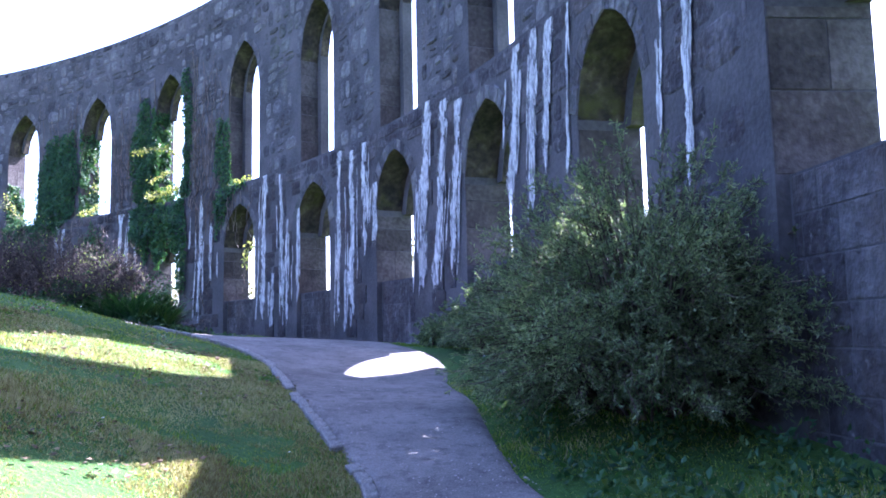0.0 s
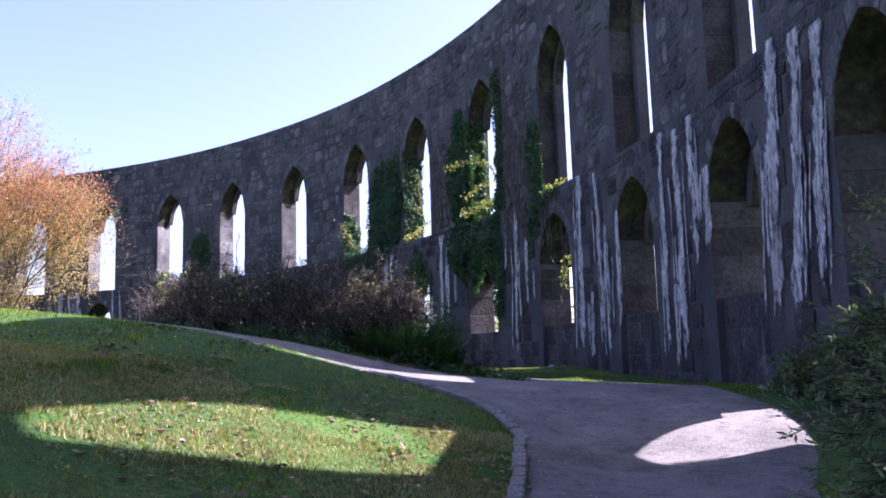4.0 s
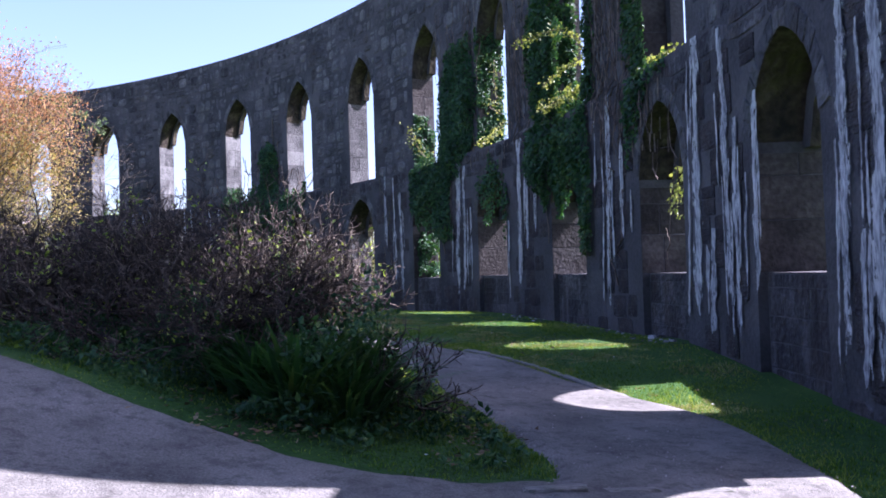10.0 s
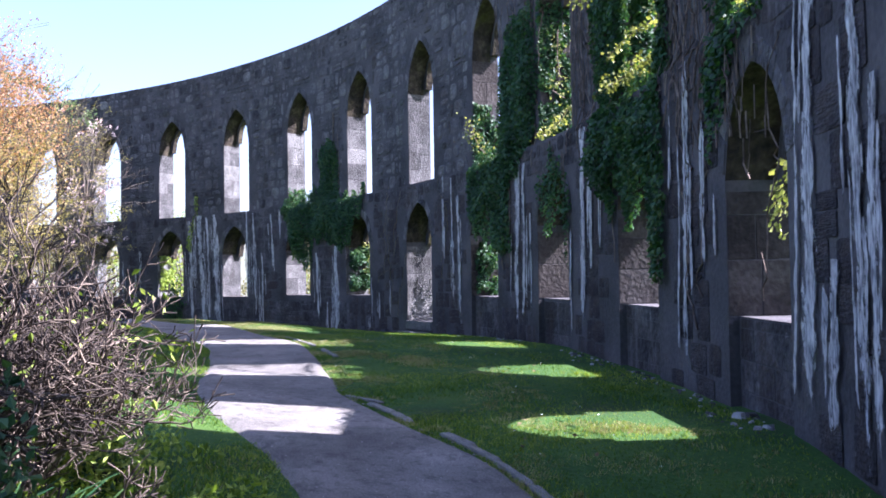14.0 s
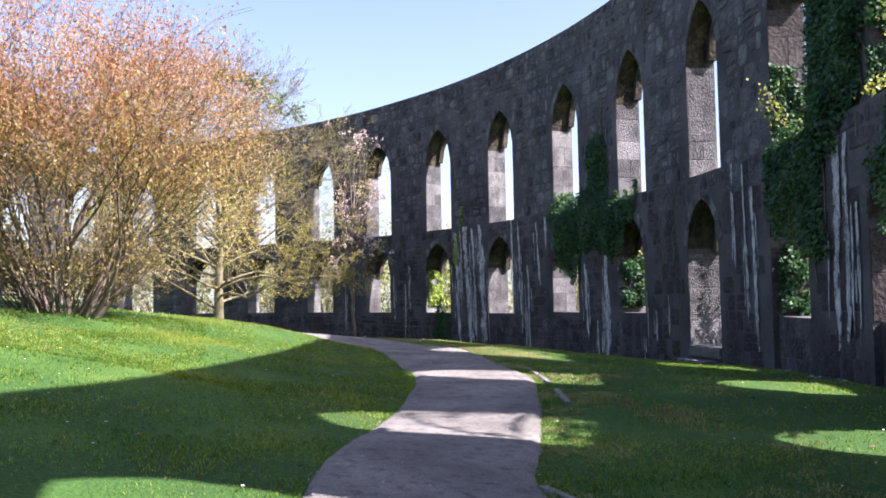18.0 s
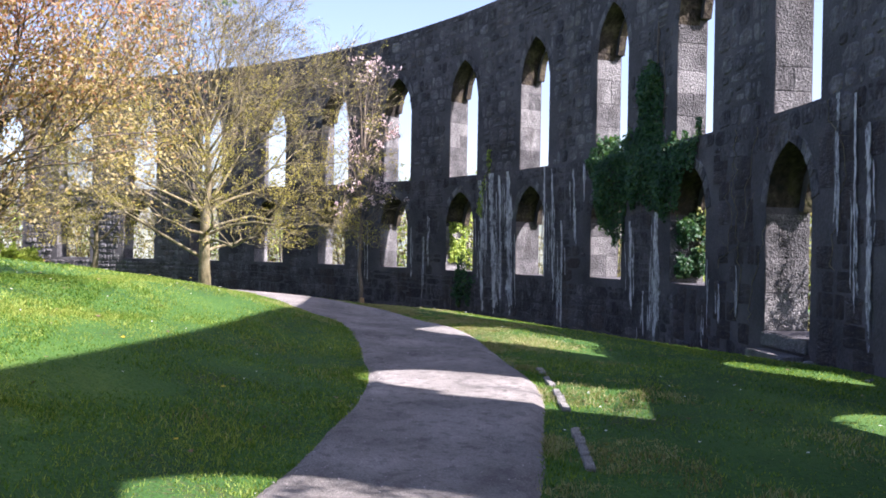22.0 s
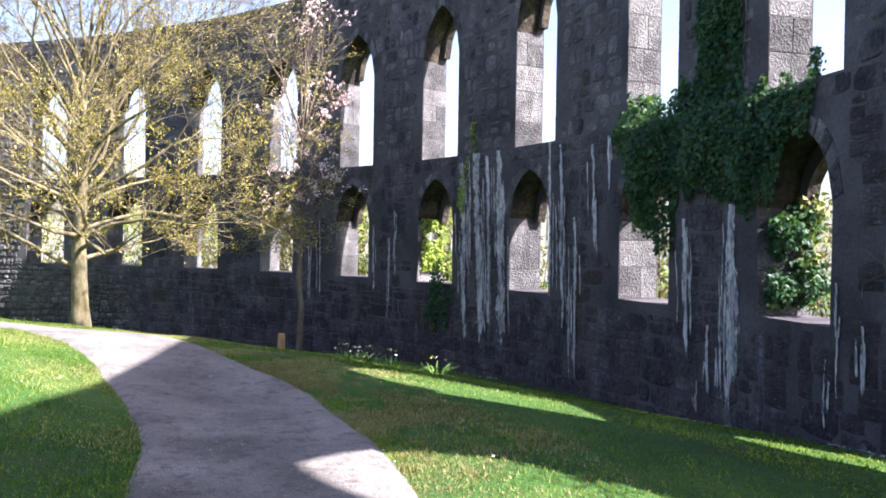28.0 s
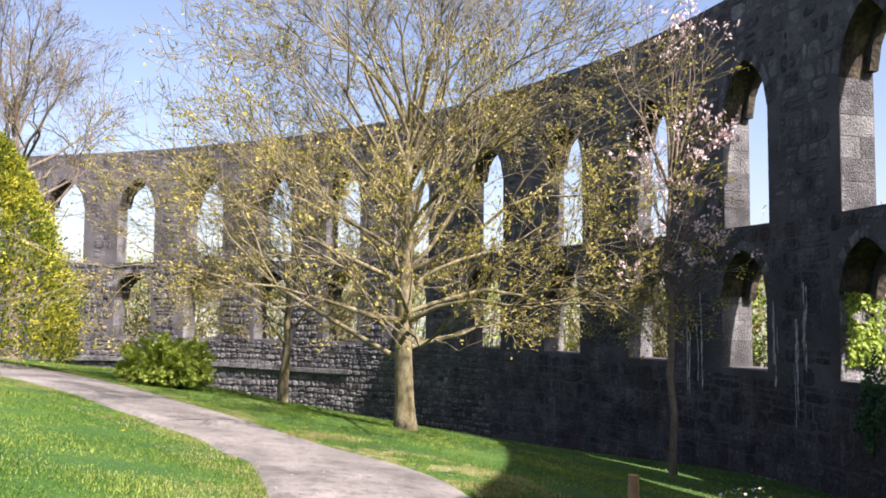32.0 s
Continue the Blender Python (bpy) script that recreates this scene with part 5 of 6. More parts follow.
def ivy_jamb(label, near, z0, z1, o0, o1, proud=0.22, dense=900, mat=None):
    """Ivy that clings to one jamb inside a window opening."""
    c = CENTRES[int(np.argmin(np.abs(np.array(CENTRES) - near)))]
    sp = rim_speed(c)
    edge = c + OPEN_W / 2 / sp
    ivy = thing("ivy", label, "ivy", tuple(wall_point(edge, z0, 0.4)), "ivy on the ring wall")
    org, pl = np.array(ivy.location), []
    for z, o, u in zip(rng.uniform(z0, z1, int(dense * (z1 - z0))), rng.uniform(o0, o1, int(dense * (z1 - z0))), rng.random(int(dense * (z1 - z0)))):
        lump = 0.5 + 0.9 * noise.noise((z * 2.2, o * 3, near * 40)) + 0.35 * noise.noise((z * 8, o * 9, near * 40))
        edge_fade = min((z - z0) / 0.3, (z1 - z) / 0.5, 1.0)
        if lump * edge_fade < 0.22:
            continue
        pl.append(wall_point(edge - proud * lump * edge_fade * u / sp, z, o) - org)
    nrm = wall_point(c, 0, 0.4) - wall_point(edge, 0, 0.4)
    nrm = nrm / np.linalg.norm(nrm) + np.array((0, 0, 0.6))
    part("ivy_leaves", mesh_from("ivy_leaves", *leaves(np.array(pl), 0.085, 0.85, normal=nrm, tilt=0.8, along=np.array([(0, 0, -0.7)] * len(pl)), jitter=0.5)), mat or M_IVY, ivy)


ivy_jamb("ivy on the jamb of an upper window", -0.024, 6.0, 9.6, 0.05, 0.8, 0.1, 1300)
ivy_jamb("ivy on the jamb and sill of an upper window", 0.107, 6.0, 7.8, 0.05, 0.8, 0.14)
ivy_jamb("ivy on the jamb of a lower window", 0.107, 2.75, 4.3, 0.1, 0.8, 0.45)
ivy_jamb("ivy on the jamb of an upper window", -0.158, 6.0, 9.4, 0.0, 0.62, 0.11, 1300)
ivy_jamb("bushy green ivy on the jamb of a lower window", 0.384, 2.75, 4.6, 0.1, 0.85, 0.7, 2000)
ivy_jamb("ivy leaves in a lower window, sunlight put into their colour", 0.384, 3.2, 4.9, 0.55, 0.95, 0.8, 260, mat=M_IVY_SUNLIT)
ivy_jamb("yellow-green ivy on the jamb of a lower window", 0.817, 2.8, 4.5, 0.1, 0.9, 0.35, mat=M_FRESH)
ivy_jamb("sprig of ivy on the jamb of an upper window", 0.522, 6.0, 6.9, 0.1, 0.8, 0.4)
ivy_mass("dark green ivy curtain hanging down a pier of the wall", [(0.085, 6.1), (0.086, 9.4), (0.004, 9.6), (0.004, 6.2), (0.02, 6.0), (0.04, 5.6), (0.06, 5.2)], thin_top=True)
ivy_mass("dense green ivy mass over the ledge and below it", [(0.137, 6.1), (0.14, 5.2), (0.125, 4.3), (0.1, 4.5), (0.085, 3.6), (0.052, 3.9), (0.05, 5.5), (0.08, 6.4), (0.1, 6.4)])
ivy_mass("dark ivy hanging in the head of a lower window", [(0.0, 5.2), (-0.005, 4.4), (-0.015, 4.0), (-0.05, 4.6), (-0.05, 5.4), (-0.02, 5.9)], 0.2, 700)
ivy_mass("small ivy clump at the edge of a lower window", [(-0.045, 3.3), (-0.04, 4.4), (-0.052, 4.5), (-0.056, 3.3)], 0.3, 900, 0.3)
ivy_mass("dark green ivy curtain beside the upper window", [(-0.092, 6.1), (-0.09, 9.8), (-0.128, 9.9), (-0.14, 8.2), (-0.14, 6.2)], 0.3, 1700, 0.1, thin_top=True)
ivy_mass("bushy ivy clump on the sill of the upper window", [(-0.105, 5.9), (-0.11, 6.4), (-0.15, 6.75), (-0.19, 6.6), (-0.192, 5.9)], 0.45, 1700, 0.3)
ivy_mass("dense dark ivy filling a lower window and hanging over its arch", [(-0.096, 6.0), (-0.098, 5.0), (-0.122, 4.4), (-0.135, 3.8), (-0.15, 4.0), (-0.165, 4.6), (-0.18, 4.2), (-0.187, 3.2), (-0.197, 3.2), (-0.196, 6.0)], 0.42, 1700, 0.12)
ivy_mass("narrow ivy strip climbing beside the upper window", [(-0.182, 6.2), (-0.182, 10.0), (-0.2, 10.2), (-0.202, 6.0)], 0.3, 1200)
ivy_mass("ivy hanging over the shoulder of an arch", [(-0.246, 5.6), (-0.248, 8.2), (-0.266, 8.0), (-0.272, 6.2), (-0.31, 6.1), (-0.315, 5.9), (-0.28, 5.75), (-0.268, 4.9), (-0.254, 4.6)], 0.26, 1200)
ivy_mass("sprig of ivy in a lower window, coloured as if sunlit", [(-0.285, 3.75), (-0.282, 4.3), (-0.298, 4.75), (-0.316, 4.5), (-0.317, 3.55)], 0.35, 330, 0.35, mat=M_IVY_SUNLIT)
ivy_mass("dark green ivy climbing a pier to the upper windows", [(0.475, 5.9), (0.478, 7.6), (0.465, 8.6), (0.445, 8.9), (0.428, 7.4), (0.425, 5.9)], thin_top=True)
ivy_mass("dense dark ivy mass over the ledge and two arches", [(0.556, 6.2), (0.548, 5.0), (0.54, 4.4), (0.508, 3.5), (0.492, 3.6), (0.48, 4.6), (0.448, 4.8), (0.425, 4.1), (0.4, 4.3), (0.39, 4.9), (0.37, 5.7), (0.368, 6.25), (0.42, 6.2), (0.46, 6.9), (0.5, 6.3)], 0.4, 1700)
ivy_mass("yellow-green vine climbing beside an arch", [(0.782, 4.6), (0.772, 5.8), (0.765, 6.9), (0.756, 6.8), (0.758, 5.6), (0.768, 4.6)], 0.2, 900, mat=M_FRESH)
ivy_mass("dark ivy clump at the foot of the wall below a window", [(0.835, 1.5), (0.832, 2.7), (0.8, 3.4), (0.785, 2.4), (0.79, 1.4)], 0.3, 900)

# shoots that top the ivy in the upper windows, sunlight put into their leaf colour: places (along the wall, in from its
# face, height)
def ivy_shoots(label, line, spread, count):
    pts = np.array([wall_point(a, z, o) for a, o, z in line])
    ivy = thing("ivy", label, "ivy", tuple(pts[0]), "young ivy shoots")
    org = pts[0]
    run = np.linspace(0, 1, len(pts))
    f = rng.uniform(0, 1, count)
    pl = np.stack([np.interp(f, run, pts[:, k]) for k in range(3)], -1) - org
    pl += rng.normal(size=pl.shape) * np.array((spread, spread, spread * 0.7)) * (0.5 + 0.9 * rng.random((count, 1)))
    part("ivy_leaves", mesh_from("ivy_leaves", *leaves(pl, 0.065, 0.85, normal=np.array((0, 0, 1.0)), tilt=0.9, along=np.array([(0, 0, -0.4)] * count), jitter=0.8)), M_IVY_SUNLIT, ivy)
    part("ivy_stem", wood_mesh("ivy_stem", [(pts[k] - org, pts[k + 1] - org, 0.012, 0.009, 0) for k in range(len(pts) - 1)]), M_VINE, ivy)


ivy_shoots("arching ivy branch with sunlit yellow-green leaves leaning out of the window", [(-0.182, 0.12, 6.9), (-0.178, 0.05, 7.35), (-0.166, -0.2, 7.62), (-0.15, -0.5, 7.62), (-0.137, -0.75, 7.5)], 0.06, 230)
ivy_shoots("slanting ivy branch with sunlit leaves in the upper window", [(-0.172, 0.1, 6.95), (-0.16, 0.0, 6.92), (-0.148, -0.12, 6.82), (-0.137, -0.22, 6.68)], 0.06, 130)
ivy_shoots("sunlit yellow-green ivy shoots along the sill of the window", [(-0.177, 0.12, 6.42), (-0.165, 0.0, 6.36), (-0.15, -0.12, 6.28), (-0.136, -0.28, 6.18)], 0.085, 300)
ivy_shoots("sunlit ivy shoots on the sill of the upper window", [(-0.041, 0.15, 6.5), (-0.03, 0.1, 6.3), (-0.016, 0.05, 6.2), (-0.005, -0.02, 6.12)], 0.075, 170)
ivy_shoots("loose ivy spray with sunlit leaves hanging in the upper window", [(-0.028, 0.1, 8.1), (-0.026, 0.1, 7.6), (-0.032, 0.08, 7.1), (-0.02, 0.06, 6.95), (-0.036, 0.12, 6.7)], 0.13, 100)
ivy_shoots("loose ivy spray with sunlit leaves in the upper window", [(0.131, -0.05, 7.2), (0.126, -0.02, 6.8), (0.115, 0.0, 6.4), (0.098, 0.0, 6.15)], 0.15, 130)
ivy_shoots("sunlit ivy shoots along the shoulder of the arch", [(-0.27, -0.03, 5.98), (-0.285, 0.0, 6.1), (-0.298, 0.02, 6.08), (-0.31, 0.04, 6.12)], 0.06, 90)

# matted dead vines on two piers
for t0, t1, z0, z1, count in ((-0.056, -0.094, 5.2, 9.8, 34), (-0.2, -0.248, 4.6, 9.9, 40), (0.0, 0.08, 6.4, 10.3, 20), (-0.262, -0.31, 4.2, 5.6, 10)):
    mat_of = thing("climbing_stem", "matted brown dead vine stems clinging to the wall", "vine", tuple(wall_point(0.5 * (t0 + t1), z0, SKIN)), "bare stems on the wall")
    org, segs = np.array(mat_of.location), []
    for k in range(count):
        a, z = rng.uniform(min(t0, t1), max(t0, t1)), rng.uniform(z0, z0 + 0.5 * (z1 - z0))
        top, r, way = rng.uniform(z + 0.6, z1), rng.uniform(0.005, 0.013), rng.normal() * 0.0012
        while z < top:
            a2, z2 = a + rng.normal() * 0.0022 + way, z + rng.uniform(0.15, 0.35)
            o = rng.uniform(0.03, 0.09)
            segs.append((wall_point(a, z, (SKIN if z < LEDGE_Z else SETBACK) - o) - org, wall_point(a2, z2, (SKIN if z2 < LEDGE_Z else SETBACK) - o) - org, r, r * 0.9, 0))
            a, z = a2, z2
    tagged(part("stem", wood_mesh("stem", segs), M_VINE, mat_of), kind="stuff")

# bare vines and pale cracks on the piers beside the doorway
for th, z0, z1, r in ((0.335, 3.1, 5.9, 0.006), (0.318, 2.2, 5.2, 0.007), (0.3, 3.9, 5.8, 0.006), (0.29, 2.1, 3.9, 0.006), (0.19, 3.2, 5.9, 0.006), (-0.233, 2.6, 8.0, 0.016), (-0.226, 3.4, 8.6, 0.014), (-0.24, 3.0, 7.0, 0.012), (-0.3, 3.0, 5.2, 0.009)):
    vine = thing("climbing_stem", "thin bare pale climbing stem clinging to the wall", "vine", tuple(wall_point(th, z0, SKIN)), "bare stems on the wall")
    org = np.array(vine.location)
    a, z, segs = th, z0, []
    lean = rng.uniform(-0.004, 0.004)
    while z < z1:
        a2, z2 = a + rng.normal() * 0.0035 + lean * 0.3, z + rng.uniform(0.06, 0.22)
        segs.append((wall_point(a, z, (SKIN if z < LEDGE_Z else SETBACK) - 0.025) - org, wall_point(a2, z2, (SKIN if z2 < LEDGE_Z else SETBACK) - 0.025) - org, r, r * 0.96, 0))
        if rng.random() < 0.18:
            segs.append((segs[-1][1], wall_point(a2 + rng.normal() * 0.012, z2 + rng.uniform(-0.1, 0.3), SKIN - 0.025 if z2 < 5.6 else SETBACK - 0.025) - org, r * 0.7, r * 0.4, 0))
        a, z = a2, z2
    tagged(part("stem", wood_mesh("stem", segs), M_PALEBARK if th > 0 else M_VINE, vine), kind="stuff")

# ---- scrub and hills outside the wall ----
for k, th in enumerate(np.arange(-0.6, 2.4, 0.036)):
    off = rng.uniform(6.0, 13)
    x, y = rim(th + rng.uniform(-0.02, 0.02), off)
    t = thing("scrub_bush", "sparse olive-brown scrub outside the ring wall", "bush", on_ground(x, y), "scrub outside the wall")
    top = rng.uniform(4.0, 6.4) if th < 0.95 else rng.uniform(6.2, 7.6)
    hh, rr = top - t.location.z, rng.uniform(1.6, 2.8)
    n = 1100 if th < 0.95 else 1900
    p = rng.normal(size=(n, 3))
    p /= np.linalg.norm(p, axis=1, keepdims=True)
    lumpy = np.array([1 + 0.5 * noise.noise((a * 1.7 + k, b * 1.7, c * 1.7)) for a, b, c in p])[:, None]
    p *= lumpy * rng.uniform(0.3, 1.0, (n, 1)) ** 0.4 * np.array((rr, rr, hh * 0.5))
    p[:, 2] += hh * 0.5
    part("foliage", mesh_from("foliage", *leaves(p, 0.24, 0.4)), M_BRUSH if k % 4 else M_FRESH, t)
    part("stemwork", wood_mesh("stemwork", [(np.array((0, 0, -0.3)), p[i], 0.04, 0.008, 0) for i in range(60)]), M_TWIG, t)

for k in range(3):
    v, q = [], []
    n = 90
    for i in range(n + 1):
        a = 2 * math.pi * i / n
        d = 500 + 450 * k
        h = (-30 + 55 * noise.noise((math.cos(a) * 2.2 + k * 5, math.sin(a) * 2.2, k)) + 22 * noise.noise((math.cos(a) * 7, math.sin(a) * 7, k + 3))) + 32 * k
        v += [(d * math.cos(a), d * math.sin(a), -120), (d * math.cos(a) * 1.1, d * math.sin(a) * 1.1, max(h, -60))]
    q = [(2 * i, 2 * i + 2, 2 * i + 3, 2 * i + 1) for i in range(n)]
    tagged(part("backdrop_hills", mesh_from("backdrop_hills", np.array(v), q, smooth=True), M_HILL), "low hazy hills far beyond the wall", "hills", kind="structure")

# ---- grass ----
ME = smooth_rows(MAIN_A + MAIN_B, 6)
BE = smooth_rows(BRANCH, 6)


def off_path(x, y, gap=0.0):
    """True where a place lies on none of the paths."""
    ok = np.ones(len(x), bool)
    for e in (ME, BE):
        half = np.hypot(e[:, 2] - e[:, 0], e[:, 3] - e[:, 1]) / 2
        for a in range(0, len(x), 20000):
            px, py = x[a:a + 20000, None], y[a:a + 20000, None]
            r = np.arange(len(px))
            mx, my = px - (e[:, 0] + e[:, 2]) / 2, py - (e[:, 1] + e[:, 3]) / 2
            far = mx * mx + my * my
            k = np.argmin(far, 1)
            inside = np.sqrt(far[r, k]) < half[k] * 1.3 + gap
            for j, s in ((0, 1), (2, -1)):
                tx, ty = np.gradient(e[:, j]), np.gradient(e[:, j + 1])
                size = np.hypot(tx, ty) + 1e-9
                dx, dy = px - e[:, j], py - e[:, j + 1]
                k = np.argmin(dx * dx + dy * dy, 1)
                inside &= s * (tx[k] * dy[r, k] - ty[k] * dx[r, k]) / size[k] < gap
            ok[a:a + 20000] &= ~inside
    return ok


def grass_patch(name, n, near, far, size, width, label, mat=M_GRASS, bare=None, span=None, left=0.5):
    k0, k1 = span or (0, len(ME) - 1)
    mids = (ME[:, :2] + ME[:, 2:]) / 2
    run = np.hypot(*np.diff(mids, axis=0).T)[k0:k1]
    k = k0 + rng.choice(len(run), n, p=run / run.sum())
    e = ME[k] + (ME[np.minimum(k + 1, len(ME) - 1)] - ME[k]) * rng.uniform(0, 1, (n, 1))
    side = rng.random(n) < left
    sx, sy = np.where(side, e[:, 0], e[:, 2]), np.where(side, e[:, 1], e[:, 3])
    ox, oy = sx - (e[:, 0] + e[:, 2]) / 2, sy - (e[:, 1] + e[:, 3]) / 2
    o = np.hypot(ox, oy)
    d = near + (far - near) * rng.uniform(0, 1, n) ** 1.6
    x, y = sx + ox / o * d + rng.normal(size=n) * 0.05, sy + oy / o * d + rng.normal(size=n) * 0.05
    ok = off_path(x, y, -0.06) & (ring_radius(x, y) < 0.995)
    if bare is not None:
        ok &= np.array([noise.noise((px * 0.9, py * 0.9, 21.0)) + 0.5 * noise.noise((px * 4, py * 4, 2.0)) for px, py in zip(x, y)]) > bare
    x, y, d = x[ok], y[ok], d[ok]
    n = len(x)
    z = gz(x, y) - 0.01
    a = rng.uniform(0, 2 * math.pi, n)
    tuft = np.array([0.75 + 0.7 * noise.noise((px * 1.1, py * 1.1, 0)) + 0.35 * noise.noise((px * 6, py * 6, 3)) for px, py in zip(x, y)])
    h = size * np.clip(tuft, 0.3, 1.6) * rng.uniform(0.6, 1.3, n)
    w = width * (1 + 0.08 * d)
    wx, wy = np.cos(a) * w, np.sin(a) * w
    lx, ly = rng.normal(size=n) * h * 0.45, rng.normal(size=n) * h * 0.45
    v = np.stack([np.stack([x - wx, y - wy, z], -1), np.stack([x + wx, y + wy, z], -1), np.stack([x + lx, y + ly, z + h], -1)], 1).reshape(-1, 3)
    ob = part(name, mesh_from(name, v, tris=np.arange(3 * n).reshape(-1, 3)), mat)
    return tagged(ob, label, "grass", kind="stuff")


grass_patch("grass", 820000, -0.06, 6.5, 0.043, 0.0062, "short green lawn grass beside the footpaths")
grass_patch("grass", 420000, 3.5, 13.0, 0.04, 0.008, "green lawn grass on the mound")
grass_patch("dry_grass", 50000, 0.0, 1.8, 0.05, 0.005, "straw-coloured worn grass along the edge of the path", M_STRAW, 0.34)
grass_patch("dry_grass", 50000, 1.0, 5.2, 0.04, 0.009, "worn straw-coloured turf on the bank beside the path", M_STRAW, None, (8, 22), 1.0)
grass_patch("dry_grass", 40000, 0.8, 6.0, 0.05, 0.006, "straw-coloured worn grass on the bank", M_STRAW, 0.6)
grass_patch("dry_grass", 120000, 0.0, 4.6, 0.045, 0.0065, "dry yellowish moss and grass on the sunlit bank", M_STRAW, -0.22, (10, 40), 0.9)
grass_patch("dry_grass", 60000, -0.05, 2.6, 0.04, 0.006, "dry yellowish grass on the verge below the wall", M_STRAW, 0.2, (66, 102), 0.04)
grass_patch("dry_grass", 40000, -0.1, 1.7, 0.055, 0.005, "dry pale grass on the verge between path and wall", M_STRAW, 0.14, (98, 134), 0.04)
grass_patch("dry_grass", 16000, -0.05, 1.7, 0.04, 0.006, "straw-coloured grass on the sunlit verge", M_STRAW, -0.2, (114, 129), 0.02)
grass_patch("dry_grass", 70000, -0.05, 0.9, 0.04, 0.006, "trampled yellowish grass along the edge of the path", M_STRAW, -0.05, (122, 160), 0.25)
grass_patch("dry_grass", 60000, -0.08, 1.5, 0.035, 0.007, "pale worn grass on the verge beyond the path", M_STRAW, -0.15, (122, 146), 0.02)


# ---- kerbs ----
def unit_stone(seed, bevel=0.09, rough=0.1):
    """A rough block one metre each way, to be scaled."""
    bm = bmesh.new()
    bmesh.ops.create_cube(bm, size=1)
    bmesh.ops.bevel(bm, geom=bm.edges[:], offset=bevel, segments=1, affect="EDGES")
    for v in bm.verts:
        v.co += Vector((noise.noise(v.co * 2 + Vector((seed, 0, 0))), noise.noise(v.co * 2 + Vector((0, seed, 0))), noise.noise(v.co * 2 + Vector((0, 0, seed))))) * rough
    me = bpy.data.meshes.new("stone")
    bm.to_mesh(me)
    bm.free()
    return me


BLOCKS = [unit_stone(3.7 * k + 1) for k in range(6)]
KERB_BLOCKS = []
for b in BLOCKS:
    c = b.copy()
    c.materials.append(M_KERB)
    KERB_BLOCKS.append(c)


def kerb_run(label, pts, lengths, wide, high, sink, gaps=0.18):
    run = thing("kerb", label, "kerb", on_ground(*pts[0]))
    org = Vector(run.location)
    seg = np.hypot(*np.diff(pts, axis=0).T)
    s_at = np.concatenate([[0], np.cumsum(seg)])
    s0 = 0.0
    while s0 < s_at[-1] - 0.2:
        w = rng.uniform(*lengths)
        m = s0 + w / 2
        if rng.random() < gaps:
            s0 += w
            continue
        x, y = np.interp(m, s_at, pts[:, 0]), np.interp(m, s_at, pts[:, 1])
        x2, y2 = np.interp(m + 0.1, s_at, pts[:, 0]), np.interp(m + 0.1, s_at, pts[:, 1])
        z, z2 = float(gz(x, y)), float(gz(x2, y2))
        ob = new("kerb_stone", KERB_BLOCKS[rng.integers(0, 6)])
        ob.parent = run
        slope = math.degrees(math.atan2(z2 - z, 0.1))
        ob.matrix_basis = Matrix.Translation(-org) @ pose(x, y, z + high / 2 - sink, rng.uniform(-3, 3), -slope, math.degrees(math.atan2(y2 - y, x2 - x)) + rng.uniform(-4, 4)) @ Matrix.Diagonal((w - 0.015, wide * rng.uniform(0.85, 1.15), high, 1))
        s0 += w


kerb_run("pale worn stone setts edging the gravel path", np.vstack([ME[9:36, :2], smooth_rows([(-2.2, 10.6), (-2.62, 11.13), (-3.08, 11.43), (-3.68, 11.63), (-4.2, 11.74)], 4)]), (0.16, 0.34), 0.1, 0.14, 0.086, 0.1)
VERGE = "low mossy stone edging along the grass verge"
kerb_run(VERGE, smooth_rows([(-4.4, 18.6), (-5.1, 19.08), (-6.1, 19.66), (-7.2, 20.16), (-8.3, 20.53), (-9.4, 20.98)], 6), (0.35, 0.75), 0.085, 0.16, 0.128, 0.05)
kerb_run(VERGE, smooth_rows([(-12.86, 23.48), (-14.12, 24.13), (-15.35, 24.75), (-16.75, 25.4)], 6), (0.25, 0.42), 0.07, 0.16, 0.125)

# flush stones across the mouth of the path
sill_run = thing("kerb", "flat pale edging stones set flush across the path", "kerb", on_ground(-2.6, 14.2))
for f in np.linspace(0, 1, 3):
    x, y = -3.25 + 0.65 * f, 14.83 + 0.56 * f
    ob = new("kerb_stone", KERB_BLOCKS[int(f * 5) % 6])
    ob.parent = sill_run
    ob.matrix_basis = Matrix.Translation(-Vector(sill_run.location)) @ pose(x, y, float(gz(x, y)) - 0.002, 0, 0, 41) @ Matrix.Diagonal((0.38, 0.1, 0.12, 1))

# ---- small things in the grass ----
M_YELLOW = material("yellow_petal", [(0.3, (0.6, 0.4, 0.01)), (0.7, (0.8, 0.6, 0.03))], 3, 0.6, 20, 0)
M_WHITE = material("white_petal", [(0.3, (0.6, 0.6, 0.58)), (0.7, (0.8, 0.8, 0.77))], 3, 0.6, 20, 0)
M_STEM = material("flower_stem", [(0.3, (0.08, 0.16, 0.03)), (0.7, (0.14, 0.24, 0.05))], 3, 0.6, 20, 0)
M_LOG = material("cut_wood", [(0.25, (0.22, 0.13, 0.06)), (0.6, (0.4, 0.26, 0.13)), (0.85, (0.52, 0.36, 0.2))], 6, 0.85, 40, 0.5, 0.01, 0.5, (1, 1, 0.3))


